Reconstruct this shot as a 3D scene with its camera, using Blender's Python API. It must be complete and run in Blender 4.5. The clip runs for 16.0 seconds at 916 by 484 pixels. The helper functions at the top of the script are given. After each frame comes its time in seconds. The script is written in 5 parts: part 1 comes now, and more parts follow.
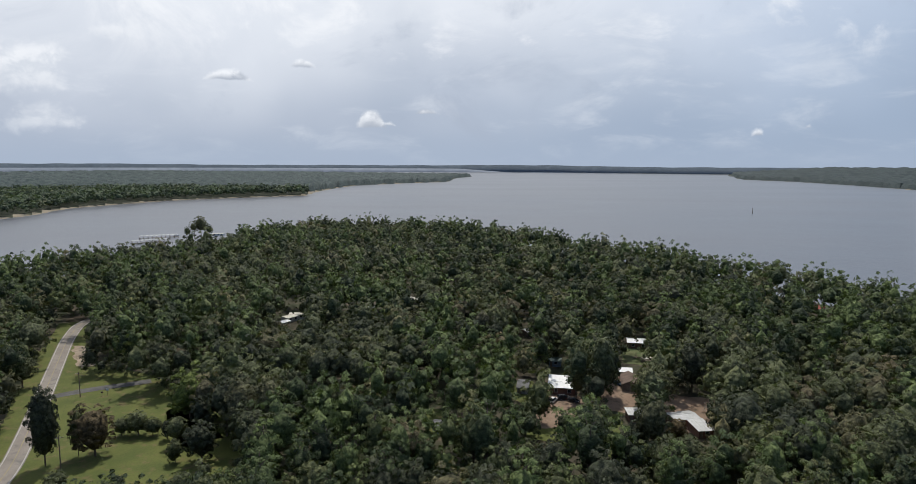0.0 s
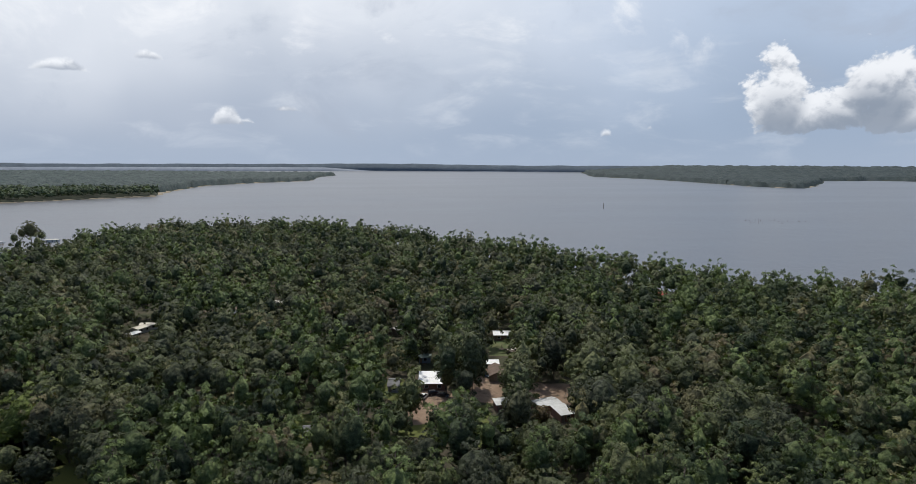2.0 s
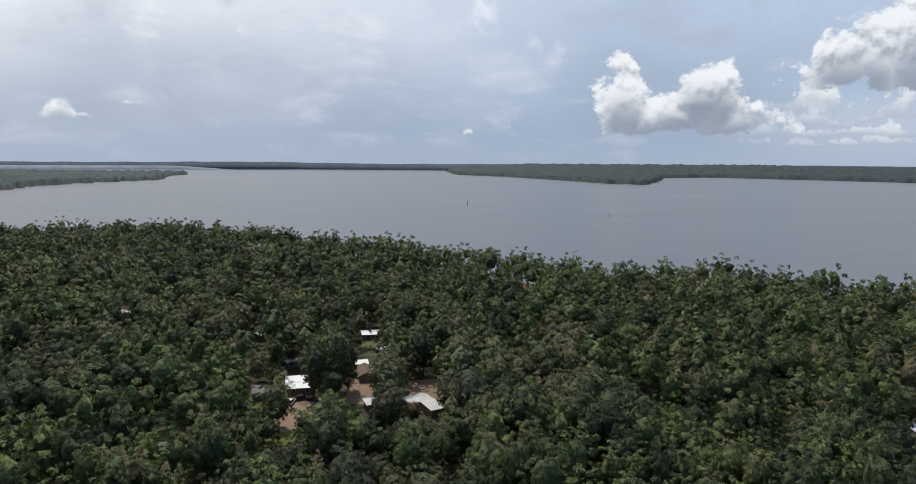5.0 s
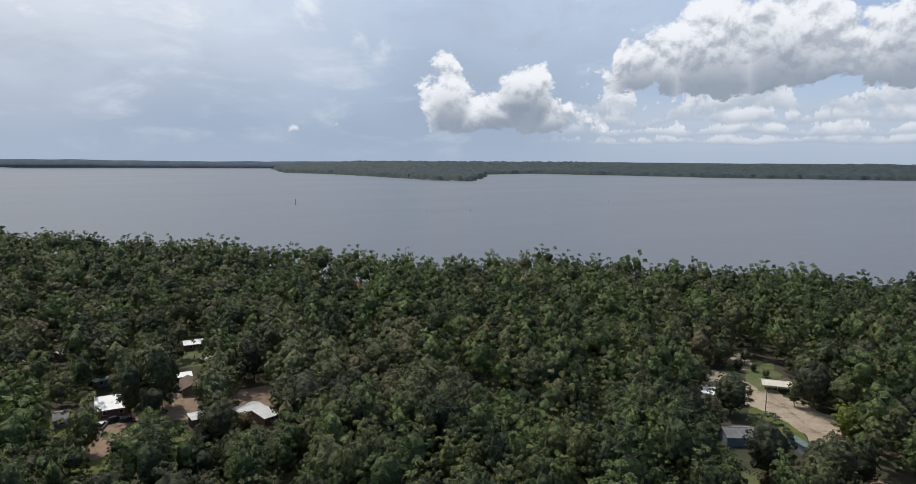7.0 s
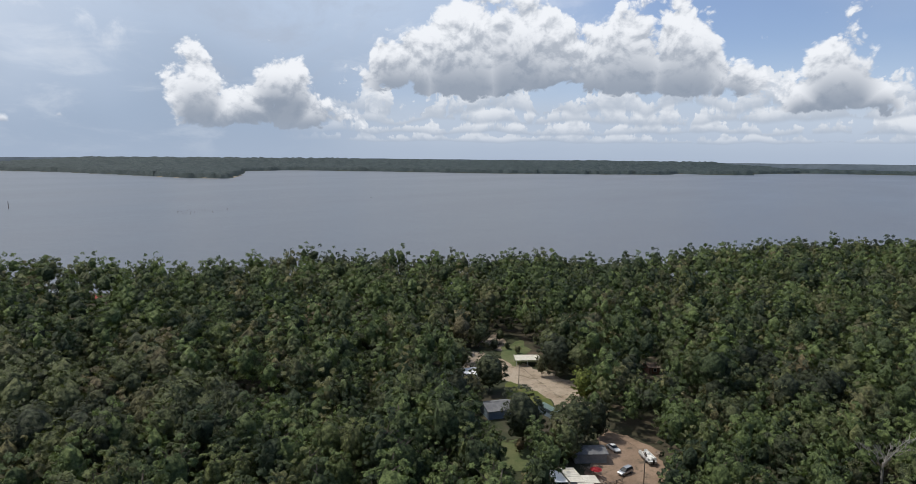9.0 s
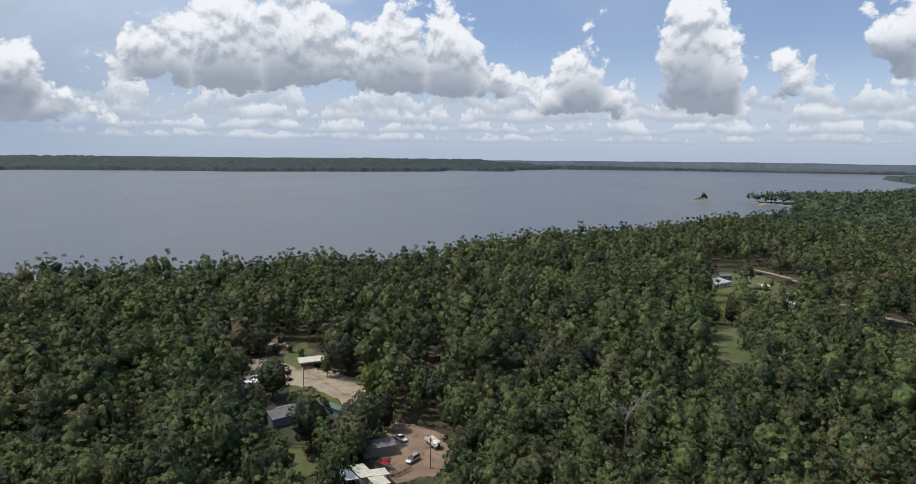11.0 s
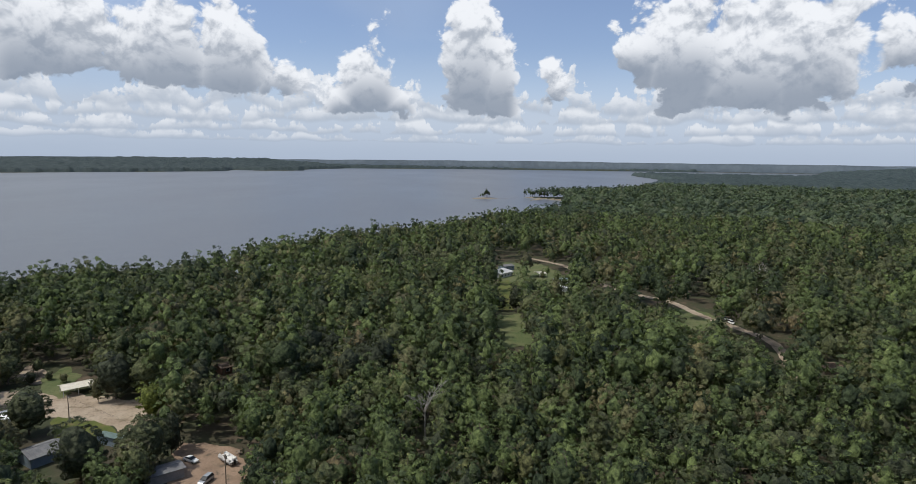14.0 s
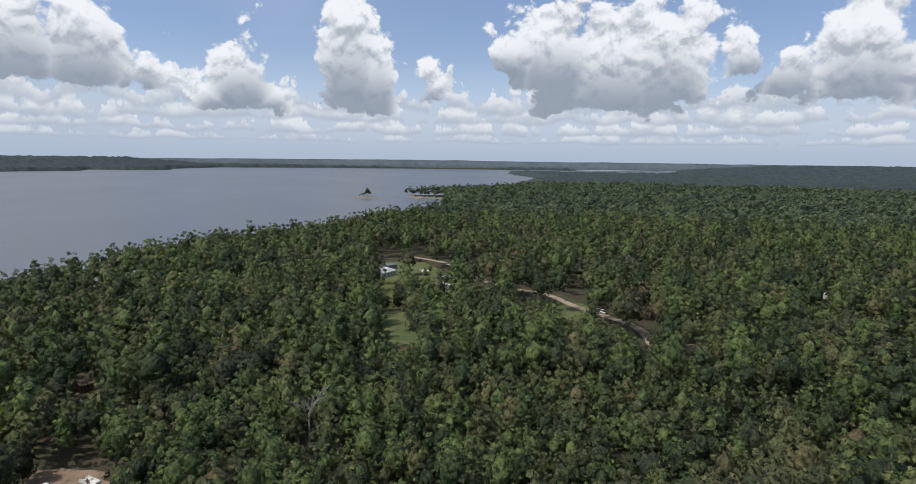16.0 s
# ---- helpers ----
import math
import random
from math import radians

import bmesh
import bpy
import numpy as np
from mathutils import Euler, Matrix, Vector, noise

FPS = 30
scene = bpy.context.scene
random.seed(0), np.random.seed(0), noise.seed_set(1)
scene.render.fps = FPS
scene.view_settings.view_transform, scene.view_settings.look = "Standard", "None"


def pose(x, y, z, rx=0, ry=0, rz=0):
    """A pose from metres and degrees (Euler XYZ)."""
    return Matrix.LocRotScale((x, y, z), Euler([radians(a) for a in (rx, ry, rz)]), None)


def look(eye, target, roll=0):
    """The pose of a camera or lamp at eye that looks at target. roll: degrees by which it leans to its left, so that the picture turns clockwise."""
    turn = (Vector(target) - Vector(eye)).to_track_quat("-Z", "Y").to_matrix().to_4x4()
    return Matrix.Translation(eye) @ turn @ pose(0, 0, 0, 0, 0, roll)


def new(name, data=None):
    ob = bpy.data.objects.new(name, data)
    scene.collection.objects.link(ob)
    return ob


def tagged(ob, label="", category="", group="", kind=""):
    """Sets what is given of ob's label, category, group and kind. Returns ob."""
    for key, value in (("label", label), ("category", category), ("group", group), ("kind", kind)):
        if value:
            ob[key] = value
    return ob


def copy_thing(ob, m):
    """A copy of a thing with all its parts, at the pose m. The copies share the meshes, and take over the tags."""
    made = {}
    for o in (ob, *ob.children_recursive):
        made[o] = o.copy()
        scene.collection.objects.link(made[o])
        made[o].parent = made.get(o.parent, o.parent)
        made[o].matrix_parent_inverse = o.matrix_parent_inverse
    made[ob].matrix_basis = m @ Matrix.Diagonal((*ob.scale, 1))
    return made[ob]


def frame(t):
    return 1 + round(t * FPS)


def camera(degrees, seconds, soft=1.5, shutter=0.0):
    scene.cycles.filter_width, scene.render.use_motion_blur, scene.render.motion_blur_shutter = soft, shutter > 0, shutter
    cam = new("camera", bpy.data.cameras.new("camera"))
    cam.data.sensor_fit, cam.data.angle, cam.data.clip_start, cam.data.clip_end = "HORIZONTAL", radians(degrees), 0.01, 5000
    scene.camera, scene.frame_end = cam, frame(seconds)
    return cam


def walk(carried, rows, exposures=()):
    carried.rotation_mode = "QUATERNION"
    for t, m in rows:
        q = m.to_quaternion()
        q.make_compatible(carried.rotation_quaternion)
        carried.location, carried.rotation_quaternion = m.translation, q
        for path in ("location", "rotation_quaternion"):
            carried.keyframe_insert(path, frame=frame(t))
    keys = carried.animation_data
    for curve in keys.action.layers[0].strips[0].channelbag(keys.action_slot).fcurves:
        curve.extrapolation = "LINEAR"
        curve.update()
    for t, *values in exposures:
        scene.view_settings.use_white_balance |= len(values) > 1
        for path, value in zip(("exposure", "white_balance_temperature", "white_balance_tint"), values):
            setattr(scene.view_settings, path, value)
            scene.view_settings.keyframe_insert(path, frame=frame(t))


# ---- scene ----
cam = camera(70.7, 16.0, soft=0.5)
EYE = (0.0, 0.0, 83.0)
# seconds, pitch, roll, yaw
TURNS = [
    (0.0, -7.14, -0.33, 0.76),
    (0.5, -7.15, -0.31, -1.83),
    (1.0, -7.16, -0.33, -5.04),
    (1.5, -7.17, -0.33, -8.44),
    (2.0, -7.20, -0.34, -11.09),
    (2.5, -7.22, -0.38, -12.72),
    (3.0, -7.23, -0.39, -14.22),
    (5.5, -7.30, -0.45, -26.18),
    (6.0, -7.34, -0.43, -29.77),
    (6.5, -7.37, -0.43, -33.41),
    (7.0, -7.40, -0.44, -37.92),
    (7.5, -7.44, -0.52, -42.82),
    (8.0, -7.48, -0.51, -47.93),
    (8.5, -7.52, -0.56, -53.22),
    (9.0, -7.54, -0.61, -58.69),
    (9.5, -7.54, -0.64, -64.25),
    (10.0, -7.55, -0.64, -69.64),
    (12.5, -7.49, -0.65, -87.92),
    (13.0, -7.48, -0.66, -91.09),
    (13.5, -7.47, -0.64, -94.08),
    (14.0, -7.44, -0.65, -96.50),
    (14.5, -7.46, -0.63, -98.81),
    (15.0, -7.45, -0.60, -101.24),
    (15.5, -7.47, -0.63, -104.05),
    (16.0, -7.43, -0.69, -107.00),
]
walk(cam, [(t, pose(*EYE, 90 + p, r, y)) for t, p, r, y in TURNS])

# ---- light ----
SUN_EL = 58.0
world = bpy.data.worlds.new("sky")
scene.world = world
world.use_nodes = True


class Graph:
    """Short hand for building node trees."""

    def __init__(self, tree):
        self.tree = tree
        tree.nodes.clear()

    def node(self, kind, **settings):
        n = self.tree.nodes.new(kind)
        for key, value in settings.items():
            setattr(n, key, value)
        return n

    def put(self, socket, value):
        if isinstance(value, bpy.types.NodeSocket):
            self.tree.links.new(value, socket)
        elif value is not None:
            socket.default_value = value

    def math(self, op, a, b=None, c=None, clamp=False):
        n = self.node("ShaderNodeMath", operation=op, use_clamp=clamp)
        for socket, value in zip(n.inputs, (a, b, c)):
            self.put(socket, value)
        return n.outputs[0]

    def step(self, value, low, high):
        n = self.node("ShaderNodeMapRange", interpolation_type="SMOOTHSTEP")
        for socket, v in zip(n.inputs, (value, low, high, 0.0, 1.0)):
            self.put(socket, v)
        return n.outputs[0]

    def mix(self, factor, a, b, blend="MIX"):
        n = self.node("ShaderNodeMix", data_type="RGBA", blend_type=blend)
        n.clamp_factor = True
        self.put(n.inputs[0], factor)
        self.put(n.inputs[6], a)
        self.put(n.inputs[7], b)
        return n.outputs[2]

    def noise(self, vector, scale, detail=4.0, rough=0.55, lacunarity=2.0, distortion=0.0):
        n = self.node("ShaderNodeTexNoise")
        self.put(n.inputs["Vector"], vector)
        for key, v in (("Scale", scale), ("Detail", detail), ("Roughness", rough), ("Lacunarity", lacunarity), ("Distortion", distortion)):
            n.inputs[key].default_value = v
        return n.outputs["Fac"]

    def combine(self, x, y, z):
        n = self.node("ShaderNodeCombineXYZ")
        for socket, v in zip(n.inputs, (x, y, z)):
            self.put(socket, v)
        return n.outputs[0]


def rgb(r, g, b):
    return (r, g, b, 1.0)


def build_sky():
    g = Graph(world.node_tree)
    ray = g.node("ShaderNodeTexCoord").outputs["Generated"]
    parts = g.node("ShaderNodeSeparateXYZ")
    g.put(parts.inputs[0], ray)
    x, y, z = parts.outputs
    air = g.node("ShaderNodeTexSky", sky_type="NISHITA", sun_disc=False, sun_elevation=radians(SUN_EL), sun_rotation=0.0,
                 altitude=80.0, air_density=1.0, dust_density=0.35, ozone_density=2.2)
    clear = g.mix(0.16, g.mix(1.0, air.outputs[0], rgb(0.105, 0.100, 0.110), "MULTIPLY"), rgb(0.42, 0.52, 0.64))
    # rain veil over the southern sky, brightest high up, blue-grey low down
    soft = g.noise(g.combine(g.math("MULTIPLY", x, 1.0), g.math("MULTIPLY", y, 1.0), g.math("MULTIPLY", z, 1.6)), 2.6, 3.0, 0.5)
    fine = g.noise(g.combine(x, y, g.math("MULTIPLY", z, 3.0)), 7.0, 5.0, 0.6, 2.0, 0.4)
    height = g.math("ADD", z, g.math("MULTIPLY", g.math("SUBTRACT", soft, 0.5), 0.22))
    low = g.mix(g.step(x, -0.35, 0.55), rgb(0.46, 0.51, 0.60), rgb(0.35, 0.43, 0.55))
    high = g.mix(g.step(x, 0.0, 0.65), rgb(0.84, 0.86, 0.90), rgb(0.52, 0.61, 0.75))
    veil = g.mix(g.step(height, 0.02, 0.25), low, high)
    veil = g.mix(g.math("MULTIPLY", g.step(fine, 0.5, 0.75), 0.35), veil, rgb(0.86, 0.88, 0.91))
    shafts = g.noise(g.combine(g.math("MULTIPLY", x, 7.0), g.math("MULTIPLY", y, 7.0), g.math("MULTIPLY", z, 2.5)), 1.0, 3.0, 0.5)
    veil = g.mix(g.math("MULTIPLY", g.step(shafts, 0.35, 0.9), 0.22), veil, rgb(0.33, 0.40, 0.50))
    south = g.math("MULTIPLY", g.step(g.math("ADD", x, g.math("MULTIPLY", g.math("SUBTRACT", soft, 0.5), 0.6)), 1.06, 0.72), g.step(y, -0.3, 0.15))
    clear = g.mix(g.math("MULTIPLY", g.step(z, 0.17, 0.02), 0.80), clear, rgb(0.56, 0.65, 0.80))
    murk = g.noise(g.combine(x, y, g.math("MULTIPLY", z, 1.5)), 5.0, 6.0, 0.62, 2.0, 0.6)
    veil = g.mix(g.math("MULTIPLY", g.step(murk, 0.52, 0.74), 0.55), veil, rgb(0.42, 0.47, 0.56))
    veil = g.mix(g.math("MULTIPLY", g.math("MULTIPLY", g.step(murk, 0.48, 0.30), g.step(z, 0.10, 0.20)), 0.8), veil, rgb(0.95, 0.95, 0.96))
    sky = g.mix(south, clear, veil)
    # heap clouds: rounded towers over flat bases, (bearing, half width, base, top) in degrees
    turn = g.math("MULTIPLY", g.math("ARCTAN2", g.math("MULTIPLY", x, -1.0), y), 180 / math.pi)
    rise = g.math("MULTIPLY", g.math("ARCSINE", z), 180 / math.pi)
    here = g.combine(turn, rise, 0.0)

    def towers(*shapes):
        body, under = -3.0, 0.0
        for bearing, half, base, top in shapes:
            unit = g.node("ShaderNodeVectorMath", operation="MULTIPLY_ADD")
            g.put(unit.inputs[0], here)
            unit.inputs[1].default_value = (1 / half, 1 / (top - base), 0.0)
            unit.inputs[2].default_value = (-bearing / half, -base / (top - base), 0.0)
            span = g.node("ShaderNodeVectorMath", operation="LENGTH")
            g.put(span.inputs[0], unit.outputs[0])
            size = min(half, top - base)
            depth = g.math("MULTIPLY_ADD", span.outputs["Value"], -size, size)
            depth = g.math("MINIMUM", depth, g.math("MULTIPLY", g.math("SUBTRACT", rise, base), 1.6))
            parts_of = g.node("ShaderNodeSeparateXYZ")
            g.put(parts_of.inputs[0], unit.outputs[0])
            inner = g.step(span.outputs["Value"], 1.10, 0.35)
            gloom = g.math("MULTIPLY", inner, g.step(parts_of.outputs[1], 0.66, 0.05))
            body, under = g.math("MAXIMUM", depth, body), g.math("MAXIMUM", gloom, under)
        return body, under

    def billows(lift, lean):
        p = g.combine(g.math("ADD", x, lean), y, g.math("MULTIPLY", g.math("ADD", z, lift), 1.15))
        warp = g.node("ShaderNodeTexNoise")
        warp.inputs["Scale"].default_value, warp.inputs["Detail"].default_value = 18.0, 3.0
        g.put(warp.inputs["Vector"], p)
        bent = g.node("ShaderNodeVectorMath", operation="MULTIPLY_ADD")
        g.put(bent.inputs[0], warp.outputs["Color"])
        bent.inputs[1].default_value = (0.035, 0.035, 0.035)
        g.put(bent.inputs[2], p)
        cells = g.node("ShaderNodeTexVoronoi", feature="SMOOTH_F1")
        for key, v in (("Scale", 17.0), ("Detail", 4.0), ("Roughness", 0.55), ("Lacunarity", 2.1), ("Smoothness", 0.6)):
            cells.inputs[key].default_value = v
        g.put(cells.inputs["Vector"], bent.outputs[0])
        return g.math("SUBTRACT", 0.62, cells.outputs["Distance"])

    lumps = billows(0.0, 0.0)
    slope = g.math("SUBTRACT", lumps, billows(0.010, -0.004))
    broad = g.noise(g.combine(x, y, z), 9.0, 5.0, 0.6)
    above = g.noise(g.combine(g.math("ADD", x, -0.012), y, g.math("ADD", z, 0.030)), 9.0, 5.0, 0.6)
    swell = g.math("SUBTRACT", broad, above)

    def paint(sky, body, under, bright, dim, rough, gloom, soft=0.45, more=0.0, big=None):
        field = g.math("ADD", body, g.math("MULTIPLY_ADD", g.math("ADD", lumps, g.math("SUBTRACT", broad, 0.36)), rough, more))
        cover = g.step(field, 0.0, soft)
        relief = g.math("ADD", g.math("MULTIPLY", slope, 0.85), g.math("MULTIPLY", big or swell, 0.75))
        sunny = g.math("ADD", 0.30, g.math("MULTIPLY", g.step(relief, -0.36, 0.16), 0.70))
        sunny = g.math("MULTIPLY", sunny, g.math("SUBTRACT", 1.0, g.math("MULTIPLY", under, gloom)))
        return g.mix(cover, sky, g.mix(sunny, rgb(*dim), rgb(*bright)))

    # ranks of small fair-weather clouds towards the horizon, each row with a flat base: (base, height, breadth)
    east = g.step(turn, -43.0, -53.0)
    sky = g.mix(g.math("MULTIPLY", g.math("MULTIPLY", east, g.step(rise, 5.6, 3.6)), 0.55), sky, rgb(0.52, 0.575, 0.655))
    for row, (base, tall, broadness) in enumerate(((1.2, 0.7, 0.38), (1.9, 1.15, 0.36), (2.75, 1.7, 0.30), (3.8, 2.4, 0.24))):
        along = g.noise(g.combine(g.math("MULTIPLY", turn, broadness * 1.6), 7.3 * row, 0.0), 1.0, 4.0, 0.62)
        sag = g.math("MULTIPLY", g.math("SUBTRACT", g.noise(g.combine(g.math("MULTIPLY", turn, 0.22), 3.1 * row, 5.0), 1.0, 2.0, 0.5), 0.5), tall * 1.3)
        over = g.math("SUBTRACT", g.math("SUBTRACT", rise, base), sag)
        top = g.math("MULTIPLY", g.math("SUBTRACT", along, 0.25), tall * 4.8)
        top = g.math("ADD", top, g.math("MULTIPLY", g.math("ADD", lumps, 0.30), tall * 2.2))
        body = g.math("MINIMUM", g.math("SUBTRACT", top, over), g.math("MULTIPLY", over, 1.6))
        cover = g.math("MULTIPLY", g.math("MULTIPLY", g.step(body, 0.0, tall * 0.35), east), 0.92)
        lit = g.math("MULTIPLY", g.step(over, tall * -0.05, tall * 0.75), g.math("ADD", 0.45, g.math("MULTIPLY", g.step(slope, -0.30, 0.18), 0.55)))
        sky = g.mix(cover, sky, g.mix(lit, rgb(0.42, 0.475, 0.555), rgb(0.80, 0.815, 0.84)))
    heaps = towers(
        (-37.2, 2.3, 2.6, 8.8), (-39.8, 4.6, 2.2, 5.4), (-43.8, 3.0, 3.8, 8.8), (-45.2, 4.8, 2.2, 5.8), (-41.5, 2.6, 2.6, 6.2),
        (-54.0, 4.0, 5.6, 10.8), (-59.0, 5.0, 5.2, 13.6), (-64.0, 4.2, 5.4, 14.5),
        (-66.8, 3.4, 5.5, 12.5), (-69.8, 3.4, 5.3, 12.0), (-73.0, 4.2, 5.2, 14.0), (-77.5, 4.0, 5.0, 13.5), (-81.0, 2.4, 5.0, 8.5),
        (-88.8, 3.0, 4.0, 10.6), (-87.0, 2.6, 3.6, 6.8), (-91.0, 2.2, 3.6, 6.8),
        (-97.5, 3.2, 4.0, 16.5), (-99.8, 2.4, 3.8, 13.0), (-95.6, 1.9, 4.2, 9.0), (-104.5, 1.8, 4.2, 8.2),
        (-111.5, 2.6, 7.0, 11.2), (-115.0, 4.5, 6.0, 13.4), (-120.0, 6.0, 3.9, 13.6), (-124.5, 4.2, 4.2, 13.8),
        (-130.5, 2.2, 6.4, 11.0), (-133.5, 3.0, 5.0, 10.2), (-138.5, 4.5, 4.2, 13.5), (-144.0, 4.5, 4.0, 12.0))
    sky = paint(sky, *heaps, (0.90, 0.905, 0.92), (0.27, 0.315, 0.385), 2.6, 0.92, 0.6, 0.65)
    scraps = towers((8.3, 1.5, 2.7, 4.6), (6.9, 0.9, 2.9, 3.6), (-23.9, 0.5, 2.1, 2.75), (-27.4, 0.5, 2.55, 3.3), (3.5, 1.7, 3.9, 4.7),
                    (20.0, 2.0, 6.4, 7.4), (14.0, 1.3, 7.6, 8.6))
    sky = paint(sky, *scraps, (0.92, 0.93, 0.95), (0.40, 0.44, 0.51), 0.5, 0.9, 0.35, 0.10)
    left = towers((34.0, 4.5, 4.0, 10.0), (28.5, 3.6, 8.6, 11.5), (33.0, 3.5, 1.6, 5.2), (29.5, 4.0, 4.6, 7.0))
    sky = g.mix(0.8, sky, paint(sky, *left, (0.95, 0.95, 0.96), (0.62, 0.66, 0.72), 2.6, 0.5, 2.2))
    mist = g.math("MULTIPLY", g.step(rise, 3.4, -0.4), 0.72)
    sky = g.mix(mist, sky, rgb(0.39, 0.46, 0.57))
    back = g.node("ShaderNodeBackground")
    g.put(back.inputs[0], g.mix(1.0, sky, rgb(0.975, 1.0, 1.035), "MULTIPLY"))
    back.inputs[1].default_value = 1.0
    g.put(g.node("ShaderNodeOutputWorld").inputs[0], back.outputs[0])


build_sky()
sun_lamp = bpy.data.lights.new("sun", "SUN")
sun_lamp.energy, sun_lamp.angle, sun_lamp.color = 3.2, radians(0.6), (1.0, 0.95, 0.87)
sun = new("sun", sun_lamp)
sun.matrix_world = look((0, 300 * math.cos(radians(SUN_EL)), 300 * math.sin(radians(SUN_EL))), (0, 0, 0))


# ---- materials ----
def material(name, build, rough=0.8, metal=0.0):
    m = bpy.data.materials.new(name)
    m.use_nodes = True
    g = Graph(m.node_tree)
    bsdf = g.node("ShaderNodeBsdfPrincipled")
    bsdf.inputs["Roughness"].default_value = rough
    bsdf.inputs["Metallic"].default_value = metal
    bsdf.inputs["Specular IOR Level"].default_value = 0.3
    g.put(g.node("ShaderNodeOutputMaterial").inputs[0], bsdf.outputs[0])
    build(g, bsdf)
    return m


def world_place(g):
    return g.node("ShaderNodeNewGeometry").outputs["Position"]


def bump(g, bsdf, height, strength, distance):
    n = g.node("ShaderNodeBump")
    n.inputs["Strength"].default_value, n.inputs["Distance"].default_value = strength, distance
    g.put(n.inputs["Height"], height)
    g.put(bsdf.inputs["Normal"], n.outputs[0])


def two_tone(a, b, scale, fine=0.0, relief=0.0, third=None):
    """A surface whose colour drifts between a and b at one scale and is broken up at a finer one."""
    def build(g, bsdf):
        place = world_place(g)
        broad = g.noise(place, scale, 5.0, 0.6)
        tone = g.mix(g.step(broad, 0.35, 0.65), rgb(*a), rgb(*b))
        grain = g.noise(place, fine or scale * 12, 4.0, 0.65)
        if third:
            tone = g.mix(g.step(g.noise(place, scale * 2.7, 5.0, 0.65), 0.52, 0.68), tone, rgb(*third))
        tone = g.mix(g.math("MULTIPLY", g.step(grain, 0.3, 0.75), 0.5), tone, rgb(0.55, 0.55, 0.55), "MULTIPLY")
        g.put(bsdf.inputs["Base Color"], tone)
        if relief:
            bump(g, bsdf, grain, 0.6, relief)
    return build


def foliage(dark, light, dry, per_thing, lacy=False, needle=None):
    """Leaves: each tree has its own hue, each spray its own brightness, with the dark of leaf gaps painted in as grain;
    light passes through a little.
    """
    def build(g, bsdf):
        if per_thing:
            own = g.node("ShaderNodeObjectInfo").outputs["Random"]
        else:
            own = g.node("ShaderNodeAttribute", attribute_name="tree_hue").outputs["Fac"]
        place = world_place(g)
        spray = g.node("ShaderNodeNewGeometry").outputs["Random Per Island"]
        tone = g.mix(g.step(own, 0.0, 0.9), rgb(*dark), rgb(*light))
        if needle:
            kind = g.node("ShaderNodeAttribute", attribute_name="tree_needles").outputs["Fac"]
            tone = g.mix(kind, tone, g.mix(g.step(own, 0.0, 0.9), rgb(*needle[0]), rgb(*needle[1])))
        tone = g.mix(g.math("MULTIPLY", g.step(own, 0.93, 0.99), 0.6), tone, rgb(*dry))
        odd = g.math("MULTIPLY", g.step(g.math("FRACT", g.math("MULTIPLY", own, 7.31)), 0.78, 0.97), 0.45)
        tone = g.mix(odd, tone, rgb(light[0] * 1.25, light[1] * 0.98, light[2] * 1.15))
        tone = g.mix(1.0, tone, g.mix(spray, rgb(0.80, 0.81, 0.83), rgb(1.20, 1.19, 1.15)), "MULTIPLY")
        leaves = g.noise(place, 1.1, 5.0, 0.72)
        # shade in the hollows between leaves, multiplied into the colour as grain
        tone = g.mix(1.0, tone, g.mix(g.step(leaves, 0.34, 0.66), rgb(0.50, 0.52, 0.55), rgb(1.36, 1.35, 1.27)), "MULTIPLY")
        g.put(bsdf.inputs["Base Color"], tone)
        bsdf.inputs["Specular IOR Level"].default_value = 0.10
        if lacy:
            bump(g, bsdf, leaves, 0.6, 0.5)
        else:  # the rounded clumps deep in a crown
            clumps = g.node("ShaderNodeTexVoronoi", feature="SMOOTH_F1")
            clumps.inputs["Scale"].default_value, clumps.inputs["Smoothness"].default_value = 0.62, 0.5
            g.put(clumps.inputs["Vector"], place)
            puff = g.math("SUBTRACT", g.math("MULTIPLY", leaves, 0.5), clumps.outputs["Distance"])
            bump(g, bsdf, puff, 1.0, 1.1)
        thin = g.node("ShaderNodeBsdfTranslucent")
        g.put(thin.inputs[0], g.mix(1.0, tone, rgb(1.1, 1.25, 0.6), "MULTIPLY"))
        blend = g.node("ShaderNodeMixShader")
        blend.inputs[0].default_value = 0.16
        g.put(blend.inputs[1], bsdf.outputs[0])
        g.put(blend.inputs[2], thin.outputs[0])
        out = [n for n in g.tree.nodes if n.type == "OUTPUT_MATERIAL"][0]
        g.put(out.inputs[0], blend.outputs[0])
        if lacy:  # the gaps between the leaves of a spray
            gap = g.node("ShaderNodeMixShader")
            g.put(gap.inputs[0], g.math("GREATER_THAN", g.noise(place, 2.6, 2.0, 0.6), 0.47))
            g.put(gap.inputs[1], g.node("ShaderNodeBsdfTransparent").outputs[0])
            g.put(gap.inputs[2], blend.outputs[0])
            g.put(out.inputs[0], gap.outputs[0])
    return build


